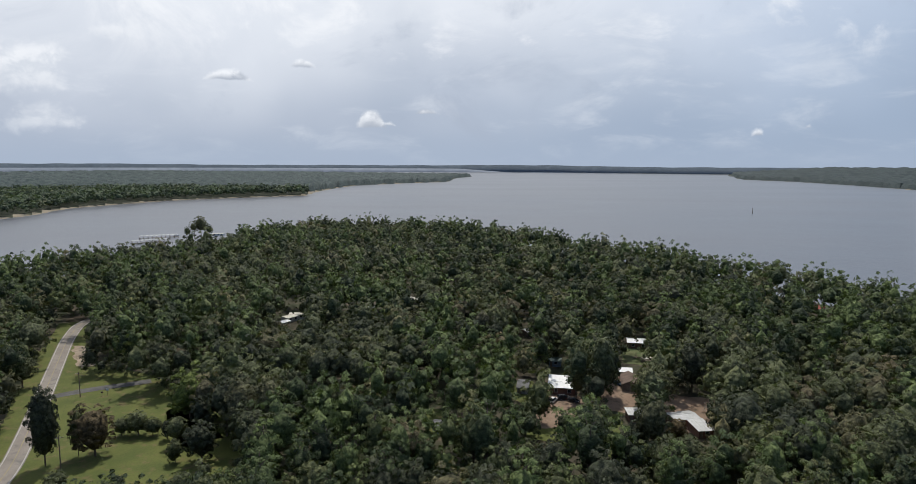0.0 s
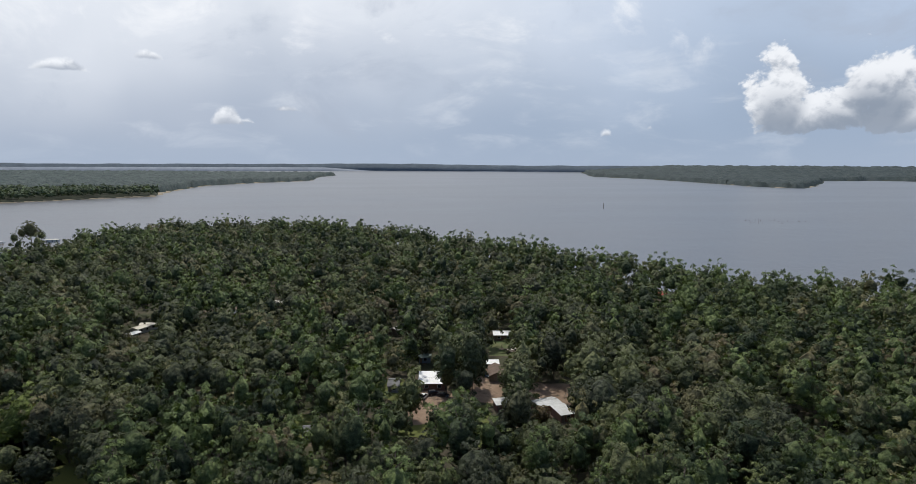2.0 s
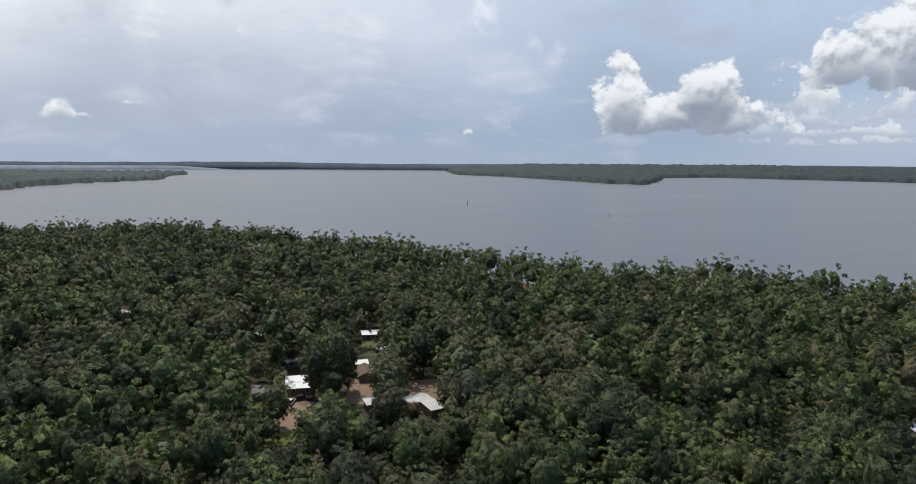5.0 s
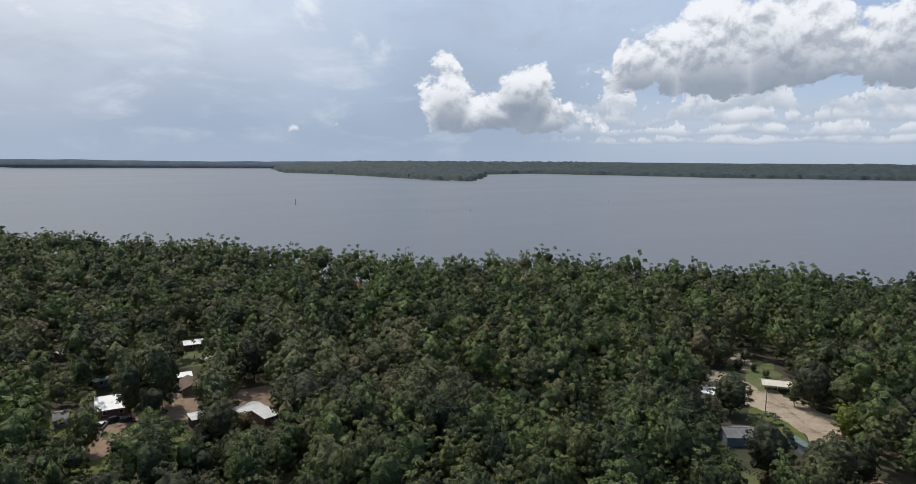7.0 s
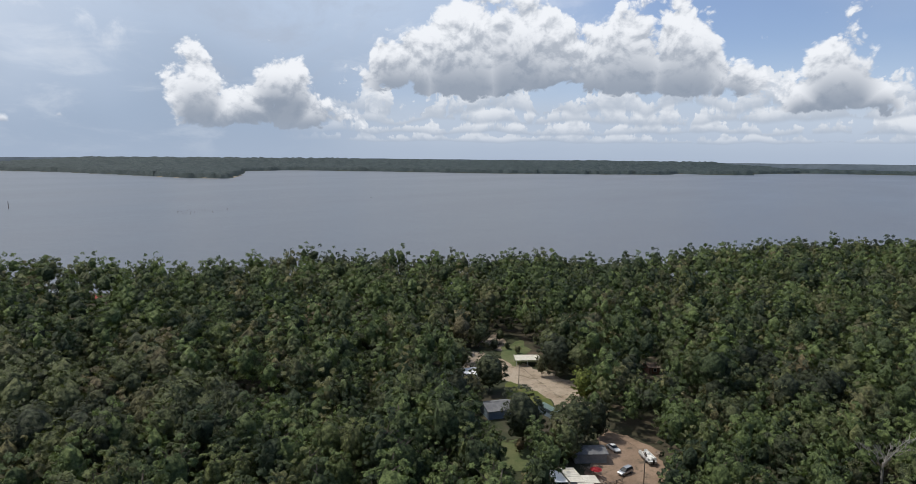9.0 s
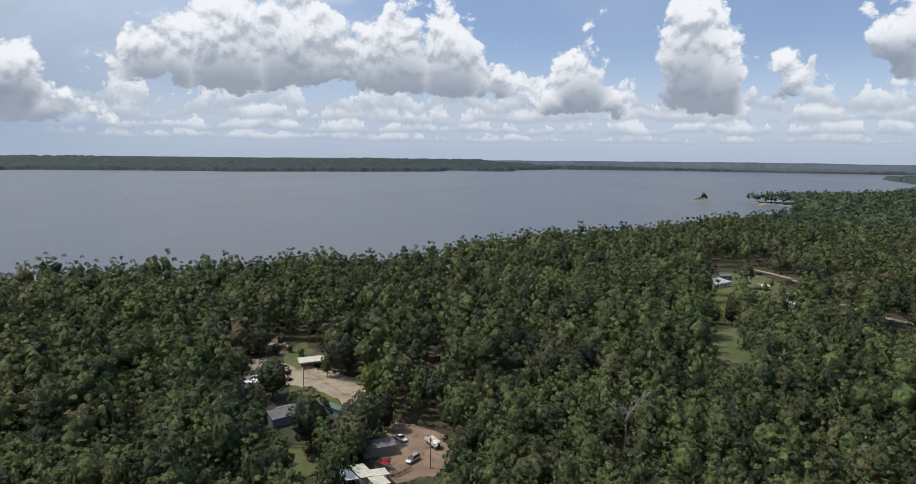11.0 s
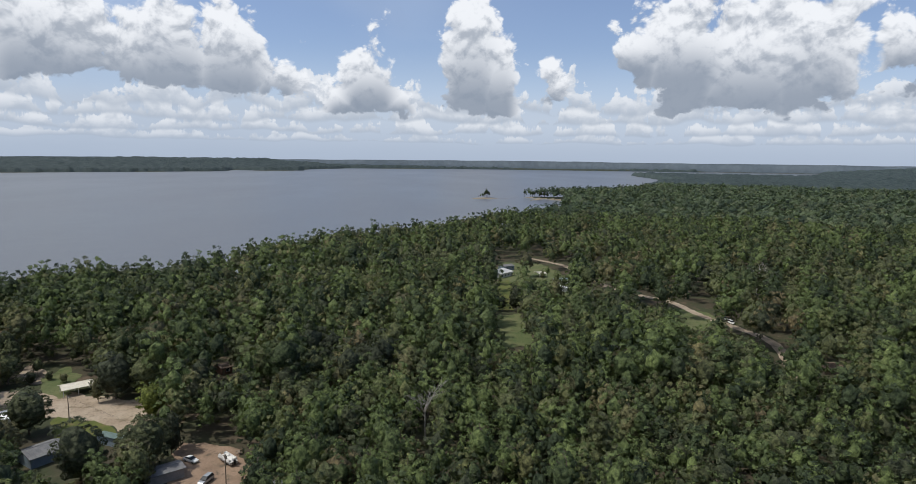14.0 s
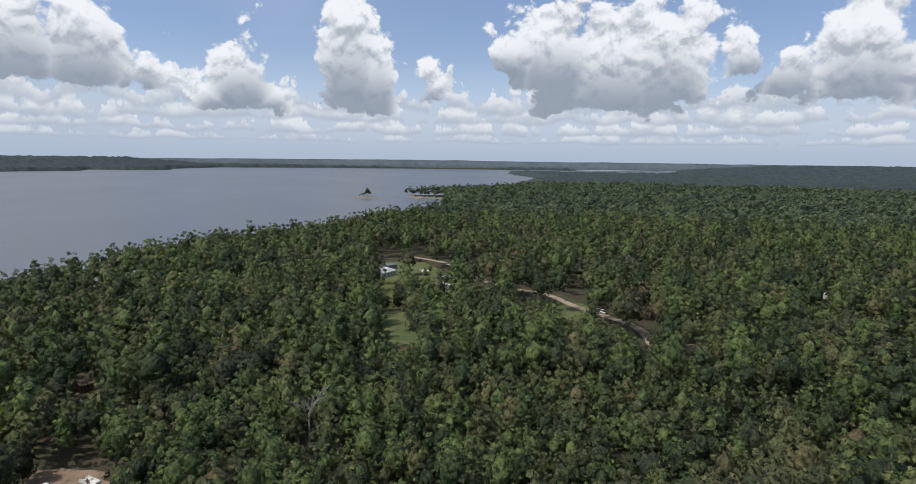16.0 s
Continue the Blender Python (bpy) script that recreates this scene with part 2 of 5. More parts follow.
OAK = ((0.048, 0.057, 0.037), (0.112, 0.126, 0.062), (0.160, 0.112, 0.074))
PINE = ((0.042, 0.058, 0.034), (0.122, 0.159, 0.063), (0.130, 0.106, 0.060))
oak_leaf = material("oak_leaf", foliage(*OAK, True), 0.55)
pine_leaf = material("pine_leaf", foliage(*PINE, True), 0.6)
oak_spray = material("oak_spray", foliage(*OAK, True, True), 0.55)
pine_spray = material("pine_spray", foliage(*PINE, True, True), 0.6)
wood_leaf = material("wood_leaf", foliage(*OAK, False, False, PINE), 0.6)
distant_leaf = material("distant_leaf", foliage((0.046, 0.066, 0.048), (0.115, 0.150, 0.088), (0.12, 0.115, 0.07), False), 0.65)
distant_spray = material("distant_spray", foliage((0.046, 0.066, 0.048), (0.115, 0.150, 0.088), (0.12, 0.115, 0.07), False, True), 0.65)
wood_spray = material("wood_spray", foliage(*OAK, False, True, PINE), 0.6)
bark = material("bark", two_tone((0.10, 0.075, 0.055), (0.17, 0.14, 0.115), 1.2, 9.0, 0.03), 0.9)
dead_wood = material("dead_wood", two_tone((0.26, 0.24, 0.22), (0.38, 0.36, 0.33), 0.8, 7.0, 0.02), 0.9)
forest_floor = material("forest_floor", two_tone((0.060, 0.050, 0.032), (0.042, 0.052, 0.022), 0.06, 0.9, 0.1, (0.115, 0.085, 0.058)), 0.95)
far_floor = material("far_floor", two_tone((0.030, 0.036, 0.020), (0.036, 0.044, 0.022), 0.03, 0.5, 0.1), 0.95)
lawn_grass = material("lawn_grass", two_tone((0.078, 0.098, 0.020), (0.112, 0.124, 0.028), 0.10, 2.5, 0.05, (0.140, 0.116, 0.046)), 0.9)
dry_grass = material("dry_grass", two_tone((0.088, 0.112, 0.042), (0.132, 0.140, 0.062), 0.10, 1.8, 0.08, (0.066, 0.098, 0.034)), 0.95)
red_dirt = material("red_dirt", two_tone((0.21, 0.145, 0.10), (0.29, 0.205, 0.145), 0.12, 2.2, 0.04, (0.13, 0.10, 0.07)), 0.95)
pale_dirt = material("pale_dirt", two_tone((0.40, 0.33, 0.25), (0.30, 0.235, 0.17), 0.10, 1.6, 0.04, (0.19, 0.15, 0.10)), 0.95)
sand = material("sand", two_tone((0.31, 0.265, 0.195), (0.23, 0.195, 0.14), 0.06, 0.8, 0.05), 0.95)
asphalt = material("asphalt", two_tone((0.235, 0.205, 0.175), (0.285, 0.255, 0.22), 0.15, 4.0, 0.01, (0.17, 0.16, 0.15)), 0.9)
old_asphalt = material("old_asphalt", two_tone((0.085, 0.082, 0.08), (0.12, 0.115, 0.11), 0.3, 4.0, 0.01), 0.9)
road_paint = material("road_paint", two_tone((0.50, 0.48, 0.45), (0.38, 0.36, 0.33), 0.8, 6.0), 0.7)
yellow_paint = material("yellow_paint", two_tone((0.36, 0.29, 0.13), (0.27, 0.23, 0.15), 0.8, 6.0), 0.7)
# leaves towards the horizon, the blue of distance haze put into their colour
hazed_leaf = material("hazed_leaf", foliage((0.042, 0.061, 0.064), (0.068, 0.091, 0.092), (0.070, 0.084, 0.084), False), 0.7)
# wooded hills with blue-grey haze painted into the base colour
hazed_hill = material("hazed_hill", two_tone((0.085, 0.110, 0.135), (0.105, 0.132, 0.158), 0.006, 0.03, 2.0), 0.95)
# matte stand-in for far water, its pale sky sheen put into the colour
far_lake_sheen = material("far_lake_sheen", two_tone((0.22, 0.25, 0.29), (0.26, 0.29, 0.33), 0.002, 0.02), 0.95)


def build_water(g, bsdf):
    place = world_place(g)
    drift = g.noise(g.mix(1.0, place, rgb(0.35, 1.0, 1.0), "MULTIPLY"), 0.004, 4.0, 0.55)
    tone = g.mix(g.step(drift, 0.3, 0.7), rgb(0.093, 0.102, 0.118), rgb(0.110, 0.118, 0.133))
    g.put(bsdf.inputs["Base Color"], tone)
    g.put(bsdf.inputs["Roughness"], g.math("ADD", 0.26, g.math("MULTIPLY", drift, 0.14)))
    bsdf.inputs["IOR"].default_value = 1.33
    bsdf.inputs["Specular IOR Level"].default_value = 0.5
    chop = g.math("ADD", g.noise(place, 0.22, 4.0, 0.6), g.math("MULTIPLY", g.noise(place, 0.03, 3.0, 0.5), 1.5))
    bump(g, bsdf, chop, 0.22, 1.0)


lake_water = material("lake_water", build_water, 0.25)


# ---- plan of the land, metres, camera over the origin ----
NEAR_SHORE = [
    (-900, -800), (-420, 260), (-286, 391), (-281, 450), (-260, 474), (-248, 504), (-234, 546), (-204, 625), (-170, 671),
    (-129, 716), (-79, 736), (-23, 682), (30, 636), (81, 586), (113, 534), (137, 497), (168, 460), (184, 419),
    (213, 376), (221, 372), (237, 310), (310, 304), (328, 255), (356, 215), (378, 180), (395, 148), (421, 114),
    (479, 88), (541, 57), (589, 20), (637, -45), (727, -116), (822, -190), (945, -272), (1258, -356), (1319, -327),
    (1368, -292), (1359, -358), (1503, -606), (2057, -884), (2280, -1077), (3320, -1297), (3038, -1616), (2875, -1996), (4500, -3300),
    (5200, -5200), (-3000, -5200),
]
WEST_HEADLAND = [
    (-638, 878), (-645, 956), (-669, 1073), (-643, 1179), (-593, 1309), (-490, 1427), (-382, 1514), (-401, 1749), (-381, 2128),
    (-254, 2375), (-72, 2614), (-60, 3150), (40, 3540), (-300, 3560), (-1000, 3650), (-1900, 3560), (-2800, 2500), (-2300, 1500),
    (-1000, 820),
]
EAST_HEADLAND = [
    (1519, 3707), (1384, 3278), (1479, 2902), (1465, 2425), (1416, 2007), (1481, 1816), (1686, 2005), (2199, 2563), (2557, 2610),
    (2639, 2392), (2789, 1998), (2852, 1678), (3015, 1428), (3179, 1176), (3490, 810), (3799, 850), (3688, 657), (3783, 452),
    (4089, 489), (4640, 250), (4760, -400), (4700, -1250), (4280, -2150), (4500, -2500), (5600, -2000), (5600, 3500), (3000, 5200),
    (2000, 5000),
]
MEADOW = [
    (-114, 159), (-110, 152), (-95, 153), (-79, 157), (-72, 161), (-59, 168), (-56, 173), (-70, 178), (-80, 170),
    (-96, 197), (-90, 204), (-119, 217), (-138, 226), (-129, 203), (-123, 189), (-115, 173),
]
ROAD_VERGE = [
    (-185, 304), (-159, 262), (-144, 232), (-125, 223), (-127, 198), (-120, 172), (-110, 149), (-120, 149), (-131, 172),
    (-145, 200), (-164, 238), (-186, 279), (-195, 305),
]
YARD = [
    (30, 222), (38, 218), (41, 202), (32, 182), (20, 182), (22, 205),
]
DRIVE = [
    (54, 238), (62, 237), (60, 216), (53, 200), (43, 202), (44, 216),
]
DIRT_YARD = [
    (68, 217), (83, 212), (79, 195), (68, 185), (62, 198),
]
BACK_LAWN = [
    (14, 229), (25, 231), (22, 205), (11, 213),
]
SHED_LAWN = [
    (-13, 203), (-7, 201), (-5, 181), (-12, 182),
]
SIDE_LAWN = [
    (19, 188), (28, 186), (27, 176), (18, 178),
]
PATH_LAWN = [
    (44, 196), (50, 200), (42, 166), (38, 167),
]
BROKEN_YARD = [
    (71, 281), (85, 273), (78, 246), (62, 251),
]
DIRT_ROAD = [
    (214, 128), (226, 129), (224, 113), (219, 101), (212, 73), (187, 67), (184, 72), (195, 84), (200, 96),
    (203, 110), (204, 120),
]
DIRT_PATH = [
    (237, 130), (256, 134), (254, 128), (240, 119), (230, 121),
]
CAMP_LAWN = [
    (234, 122), (253, 119), (237, 109), (217, 105), (223, 115),
]
HOUSE_LAWN = [
    (201, 101), (194, 82), (184, 71), (179, 78), (188, 95),
]
BOAT_LOT = [
    (182, 56), (177, 50), (178, 42), (163, 35), (149, 35), (144, 45), (150, 52), (163, 52), (170, 55),
]
GARDEN = [
    (157, 83), (159, 73), (146, 63), (140, 71),
]
CLEARING = [
    (314, -54), (322, -71), (268, -65), (261, -50),
]
PARK = [
    (421, -71), (486, -90), (483, -118), (427, -125), (353, -109), (355, -92), (400, -82),
]
PARK_LAWN = [
    (410, -73), (414, -83), (329, -69), (330, -59),
]
ROADSIDE = [
    (331, -152), (318, -171), (284, -163), (277, -154), (289, -140),
]
FAR_LAWN = [
    (232, -293), (238, -321), (217, -293), (218, -281),
]
SHORE_LAWN = [
    (156, 459), (171, 473), (161, 436), (148, 427),
]
LANE_GAP_0 = [
    (371, -151), (361, -163), (336, -153), (347, -142),
]
LANE_GAP_1 = [
    (354, -168), (330, -182), (295, -165), (317, -151),
]
LANE_GAP_2 = [
    (305, -171), (291, -180), (275, -170), (285, -160),
]
LANE_GAP_3 = [
    (279, -175), (271, -187), (237, -164), (243, -158),
]
LANE_GAP_4 = [
    (510, -85), (514, -113), (409, -91), (411, -69),
]
LANE_GAP_5 = [
    (533, -118), (499, -134), (461, -123), (412, -97), (430, -95),
]
LANE_GAP_6 = [
    (451, -122), (450, -137), (363, -110), (364, -99),
]
LANE_GAPS = [LANE_GAP_0, LANE_GAP_1, LANE_GAP_2, LANE_GAP_3, LANE_GAP_4, LANE_GAP_5, LANE_GAP_6]
ROAD_LINE = [
    (-113, 142), (-118, 158), (-131, 185), (-151, 225), (-176, 275), (-188, 304), (-187, 360), (-200, 420),
]
SIDE_ROAD_LINE = [
    (-141, 207), (-136, 213), (-132, 216), (-121, 220), (-114, 225),
]
GRAVEL_LINE = [
    (215, -152), (244, -166), (265, -173), (287, -169), (312, -163), (325, -163), (345, -162), (357, -153), (384, -141),
    (471, -135), (485, -127), (507, -116),
]


def plot(x, y, w, d, turn):
    """The ground round a building, as an outline."""
    c, s = math.cos(radians(turn)), math.sin(radians(turn))
    return [(x + c * a - s * b, y + s * a + c * b) for a, b in ((-w, -d), (w, -d), (w, d), (-w, d))]


# x, y, half width, half depth, turn
HOUSE_PLOTS = [plot(*row) for row in (
    (34, 220, 5.5, 7, -10), (20.5, 219, 2.5, 5, -10), (59, 226, 4, 8, -10), (60, 236, 3, 3, -10), (54, 194, 4, 4, 0), (67, 190, 5, 6, 15),
    (70, 183, 3, 5, 5), (75, 275, 5, 5.5, -12), (-8, 184, 2.2, 4.5, -10), (-87, 314, 4, 9, 60), (-28, 358, 4, 4, -40), (-50, 337, 2, 3, 40),
    (29, 291, 3, 5, 40), (196, 112, 4, 4, -40), (223, 102, 6, 5, -35), (172, 89, 5, 6.5, -40), (179, 74, 2, 6, -28), (142, 52, 5, 6, -45),
    (428, -82, 10, 8, -45), (425, -106, 5, 6, -70), (402, -114, 6, 7, -80), (222, -170, 5, 5, -90), (190, 345, 4, 4, 36), (295, -320, 4, 4, -90),
    (271, -322, 3, 4, -90), (330, -176, 7, 6, 0), (258, -98, 3, 3, 0), (240, 59, 3, 3, -50), (-262, 677, 7, 5, 4), (198, 398, 5, 5, 0), (71.5, 179, 2.5, 4, 0), (171.7, -11, 2.5, 3, 0), (358, -222, 3, 4, 0))]


# single trees: kind, x, y, height, breadth, leaf colour, label
CAMP_TREES = [
    ("broad_tree", 152.0, 58.0, 14.0, 1.1, "", "dark tree in front of a board cabin"),
    ("broad_tree", 188.8, 101.1, 14.2, 1.55, "", "dark round tree beside the dirt road"),
    ("broad_tree", 172.0, 99.9, 12.2, 1.6, "", "broad dark tree in front of a white roof"),
    ("broad_tree", 155.4, 72.4, 17.9, 1.39, "", "tall green tree in front of a grey house"),
    ("broad_tree", 163.5, 61.0, 16.4, 1.6, "", "broad dark tree shading a board cabin"),
    ("broad_tree", 154.9, 61.5, 11.4, 1.6, "", "dark tree beside a board cabin"),
    ("broad_tree", 172.4, 57.0, 12.9, 0.9, "", "dense dark tree at the edge of a parking lot"),
    ("broad_tree", 199.3, 70.4, 11.4, 1.4, "lime", "small light green tree beside the dirt road"),
    ("broad_tree", 215.4, 87.8, 16.9, 1.3, "", "shade tree overhanging a cream carport"),
    ("broad_tree", 218.0, 80.0, 14.9, 1.4, "", "dark shade tree behind a carport"),
    ("broad_tree", 212.0, 91.8, 8.5, 0.8, "", "slim tree beside a cream carport"),
    ("broad_tree", 231.8, 129.7, 11.6, 1.6, "", "dark tree at the edge of a camp lawn"),
    ("broad_tree", 231.9, 122.1, 5.3, 1.6, "", "small round tree on a camp lawn"),
    ("broad_tree", 199.3, 120.8, 13.9, 1.6, "", "full tree at the end of the dirt road"),
    ("broad_tree", 181.6, 113.4, 12.2, 1.58, "", "full tree beside a white roof"),
]
HOUSE_TREES = [
    ("broad_tree", 37.5, 209.0, 23.9, 0.72, "", "tall dark evergreen tree beside a white-roofed house"),
    ("broad_tree", 45.6, 209.6, 25.4, 0.78, "", "tall dark evergreen tree beside a white-roofed house"),
    ("broad_tree", 50.4, 215.7, 21.5, 0.75, "", "tall dark evergreen tree beside a driveway"),
    ("broad_tree", 36.6, 177.5, 12.0, 1.6, "", "round bright green tree on a lawn"),
    ("broad_tree", 28.9, 177.7, 9.4, 1.33, "", "round green tree on a lawn"),
    ("broad_tree", 58.7, 195.5, 18.1, 1.32, "", "dense dark oak standing between two low metal roofs"),
    ("broad_tree", 61.0, 178.1, 7.8, 1.6, "russet", "olive-brown tree in front of a metal roof"),
    ("broad_tree", 47.5, 169.3, 10.7, 1.6, "", "broad oak beside a narrow lawn"),
    ("broad_tree", 56.8, 157.9, 11.1, 1.6, "", "broad dark oak in front of a metal roof"),
    ("broad_tree", 48.2, 159.9, 8.4, 1.6, "", "oak beside a narrow lawn"),
    ("broad_tree", 79.4, 218.9, 18.6, 1.14, "", "tall full tree at the edge of an earth yard"),
    ("broad_tree", 23.1, 191.8, 14.2, 0.97, "", "dark tree beside a grey outbuilding"),
    ("broad_tree", 76.8, 248.7, 11.6, 1.6, "", "tree shading a littered yard"),
    ("broad_tree", 18.0, 181.8, 9.8, 1.6, "", "round tree beside a lawn"),
]
MEADOW_TREES = [
    ("broad_tree", -109.8, 159.2, 23.8, 0.62, "", "tall dark evergreen tree beside the country road"),
    ("broad_tree", -100.1, 165.2, 14.5, 1.6, "russet", "round tree with browning leaves in the meadow"),
    ("broad_tree", -104.5, 165.0, 16.6, 0.5, "", "slim green tree beside a browning one"),
    ("broad_tree", -85.4, 191.6, 15.5, 1.6, "lime", "yellow-green tree at the meadow's edge"),
    ("broad_tree", -69.6, 161.8, 12.1, 1.38, "", "dark green tree standing in the meadow"),
    ("broad_tree", -95.2, 178.8, 7.8, 1.6, "", "dark bushy tree in the meadow"),
    ("broad_tree", -99.9, 178.3, 6.0, 1.6, "", "dark bushy tree in the meadow"),
    ("broad_tree", -90.8, 178.5, 6.0, 1.6, "", "small green tree in the meadow"),
    ("broad_tree", -85.5, 176.3, 6.3, 1.22, "", "small dark conical tree in the meadow"),
    ("broad_tree", -82.3, 177.2, 4.2, 1.6, "", "low dark tree in the meadow"),
    ("broad_tree", -76.8, 162.0, 6.9, 1.21, "", "small dark tree in the meadow"),
    ("broad_tree", -62.9, 174.5, 20.9, 1.14, "", "tall dark tree on the edge of the meadow"),
    ("broad_tree", -55.0, 174.7, 20.3, 0.89, "", "tall dark tree on the edge of the meadow"),
    ("broad_tree", -98.2, 146.2, 6.3, 1.6, "", "round tree beside the country road"),
    ("broad_tree", -155.4, 216.7, 14.0, 1.56, "", "dark tree beside the country road"),
]
PARK_TREES = [
    ("broad_tree", 327.2, -69.1, 14.5, 1.03, "", "young tree in a weedy clearing"),
    ("broad_tree", 302.1, -73.9, 18.1, 0.75, "", "young tree in a weedy clearing"),
    ("broad_tree", 328.0, -62.0, 8.5, 1.14, "", "young tree in a weedy clearing"),
    ("broad_tree", 297.2, -68.1, 10.4, 1.02, "", "young tree in a weedy clearing"),
    ("broad_tree", 326.4, -89.6, 18.9, 0.93, "", "young tree in a weedy clearing"),
]
SINGLE_TREES = CAMP_TREES + HOUSE_TREES + MEADOW_TREES + PARK_TREES


GROUND = 3.0
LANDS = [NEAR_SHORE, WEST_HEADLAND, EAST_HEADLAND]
ISLAND = (1320.0, -207.0, 26.0, 9.0)


def inside(px, py, poly):
    """Which of the places lie inside the outline (arrays)."""
    hit = np.zeros(np.shape(px), bool)
    for (ax, ay), (bx, by) in zip(poly, poly[1:] + poly[:1]):
        cross = (ay > py) != (by > py)
        if ay != by:
            hit ^= cross & (px < (bx - ax) * (py - ay) / (by - ay) + ax)
    return hit


def edge_distance(px, py, poly, closed=True):
    best = np.full(np.shape(px), 1e9)
    ends = poly[1:] + poly[:1] if closed else poly[1:]
    for (ax, ay), (bx, by) in zip(poly, ends):
        dx, dy = bx - ax, by - ay
        k = np.clip(((px - ax) * dx + (py - ay) * dy) / (dx * dx + dy * dy + 1e-9), 0, 1)
        best = np.minimum(best, np.hypot(px - ax - k * dx, py - ay - k * dy))
    return best


def ripple(px, py, scale, seed=0.0):
    """A smooth irregular wave field, about -1 to 1."""
    a, b = px / scale + seed, py / scale - seed
    return (np.sin(a * 1.7 + 2.1 * np.sin(b * 0.9 + seed)) + np.sin(b * 1.3 - 1.7 * np.sin(a * 1.1)) + 0.6 * np.sin(a * 3.1 + b * 2.3 + seed)) / 2.6


def shore_distance(px, py):
    """Metres inland (positive) or out on the lake (negative)."""
    best = np.full(np.shape(px), -1e9)
    wobble = ripple(px, py, 22.0) * 3.0 * np.clip(np.hypot(px, py) / 900, 0.6, 6)
    for poly in LANDS:
        d = edge_distance(px, py, poly) * np.where(inside(px, py, poly), 1, -1)
        best = np.maximum(best, d + wobble)
    ix, iy, ia, ib = ISLAND
    u = np.radians(-75.0)
    e = np.hypot(((px - ix) * np.cos(u) + (py - iy) * np.sin(u)) / ia, (-(px - ix) * np.sin(u) + (py - iy) * np.cos(u)) / ib)
    return np.maximum(best, (1 - e) * ib)


def land_height(px, py):
    d = shore_distance(px, py)
    z = np.where(d > 0, GROUND * (1 - np.exp(-np.maximum(d, 0) / 7.0)), np.maximum(d * 0.15, -3.0))
    r = np.hypot(px, py)
    hills = np.clip((r - 2900) / 1900, 0, 1) * (44 + 5 * ripple(px, py, 620.0) + 3 * ripple(px, py, 170.0, 3.0))
    return z + np.where(d > 0, hills * np.clip(d / 600, 0, 1), 0)


def mesh_object(name, verts, faces, mat, smooth=False, parent=None):
    me = bpy.data.meshes.new(name)
    me.from_pydata([tuple(v) for v in verts], [], [tuple(f) for f in faces])
    me.materials.append(mat)
    if smooth:
        me.polygons.foreach_set("use_smooth", [True] * len(me.polygons))
    me.update()
    ob = new(name, me)
    ob.parent = parent
    return ob


def fast_mesh(name, verts, faces, mat, hue=None, second=None, slots=None, facing=None, needles=None):
    """A mesh out of arrays: verts (n, 3), faces (m, k)."""
    me = bpy.data.meshes.new(name)
    count, width = faces.shape
    me.vertices.add(len(verts))
    me.vertices.foreach_set("co", np.ascontiguousarray(verts, dtype=np.float32).ravel())
    me.loops.add(count * width)
    me.loops.foreach_set("vertex_index", np.ascontiguousarray(faces, dtype=np.int32).ravel())
    me.polygons.add(count)
    me.polygons.foreach_set("loop_start", np.arange(0, count * width, width, dtype=np.int32))
    if hue is not None:
        me.attributes.new("tree_hue", "FLOAT", "POINT").data.foreach_set("value", np.ascontiguousarray(hue, dtype=np.float32))
    me.materials.append(mat)
    if second:
        me.materials.append(second)
        me.polygons.foreach_set("material_index", np.ascontiguousarray(slots, dtype=np.int32))
    if needles is not None:
        me.attributes.new("tree_needles", "FLOAT", "POINT").data.foreach_set("value", np.ascontiguousarray(needles, dtype=np.float32))
    if slots is not None:
        me.polygons.foreach_set("use_smooth", np.ones(count, bool) if facing is not None else np.asarray(slots) < 0.5)
    me.update(calc_edges=True)
    if facing is not None:  # the leaves of a clump catch the light as its rounded skin does
        me.normals_split_custom_set_from_vertices(np.ascontiguousarray(facing, dtype=np.float32))
    return me


def build_ground():
    fine = np.radians(np.arange(-150, 44.01, 0.6))
    coarse = np.radians(np.arange(47, 209, 3.0))
    turn = np.concatenate([fine, coarse])
    rings = np.concatenate([[0.5, 40.0], 70.0 * 1.033 ** np.arange(0, 160)])
    rings = np.sort(np.concatenate([rings[rings < 4850], np.arange(1160, 1720, 10.0), [4900.0, 5400.0]]))
    a, r = np.meshgrid(turn, rings)
    px, py = -np.sin(a) * r, np.cos(a) * r
    pz = land_height(px, py)
    verts = np.stack([px, py, pz], -1).reshape(-1, 3)
    n, m = len(turn), len(rings)
    i, j = np.meshgrid(np.arange(n), np.arange(m - 1))
    k = (i + 1) % n
    faces = np.stack([j * n + i, (j + 1) * n + i, (j + 1) * n + k, j * n + k], -1).reshape(-1, 4)[:, ::-1]
    me = fast_mesh("ground", verts, faces, forest_floor)
    me.materials.append(sand)
    me.materials.append(far_floor)
    mid = verts[faces].mean(1)
    d = shore_distance(mid[:, 0], mid[:, 1])
    far = np.hypot(mid[:, 0], mid[:, 1])
    beach = (d < np.where(far > 800, 7, 5)) & (d > -30) & (far < 2700)
    me.polygons.foreach_set("material_index", np.where(beach, 1, np.where(far > 900, 2, 0)).astype(np.int32))
    me.polygons.foreach_set("use_smooth", np.ones(len(faces), bool))
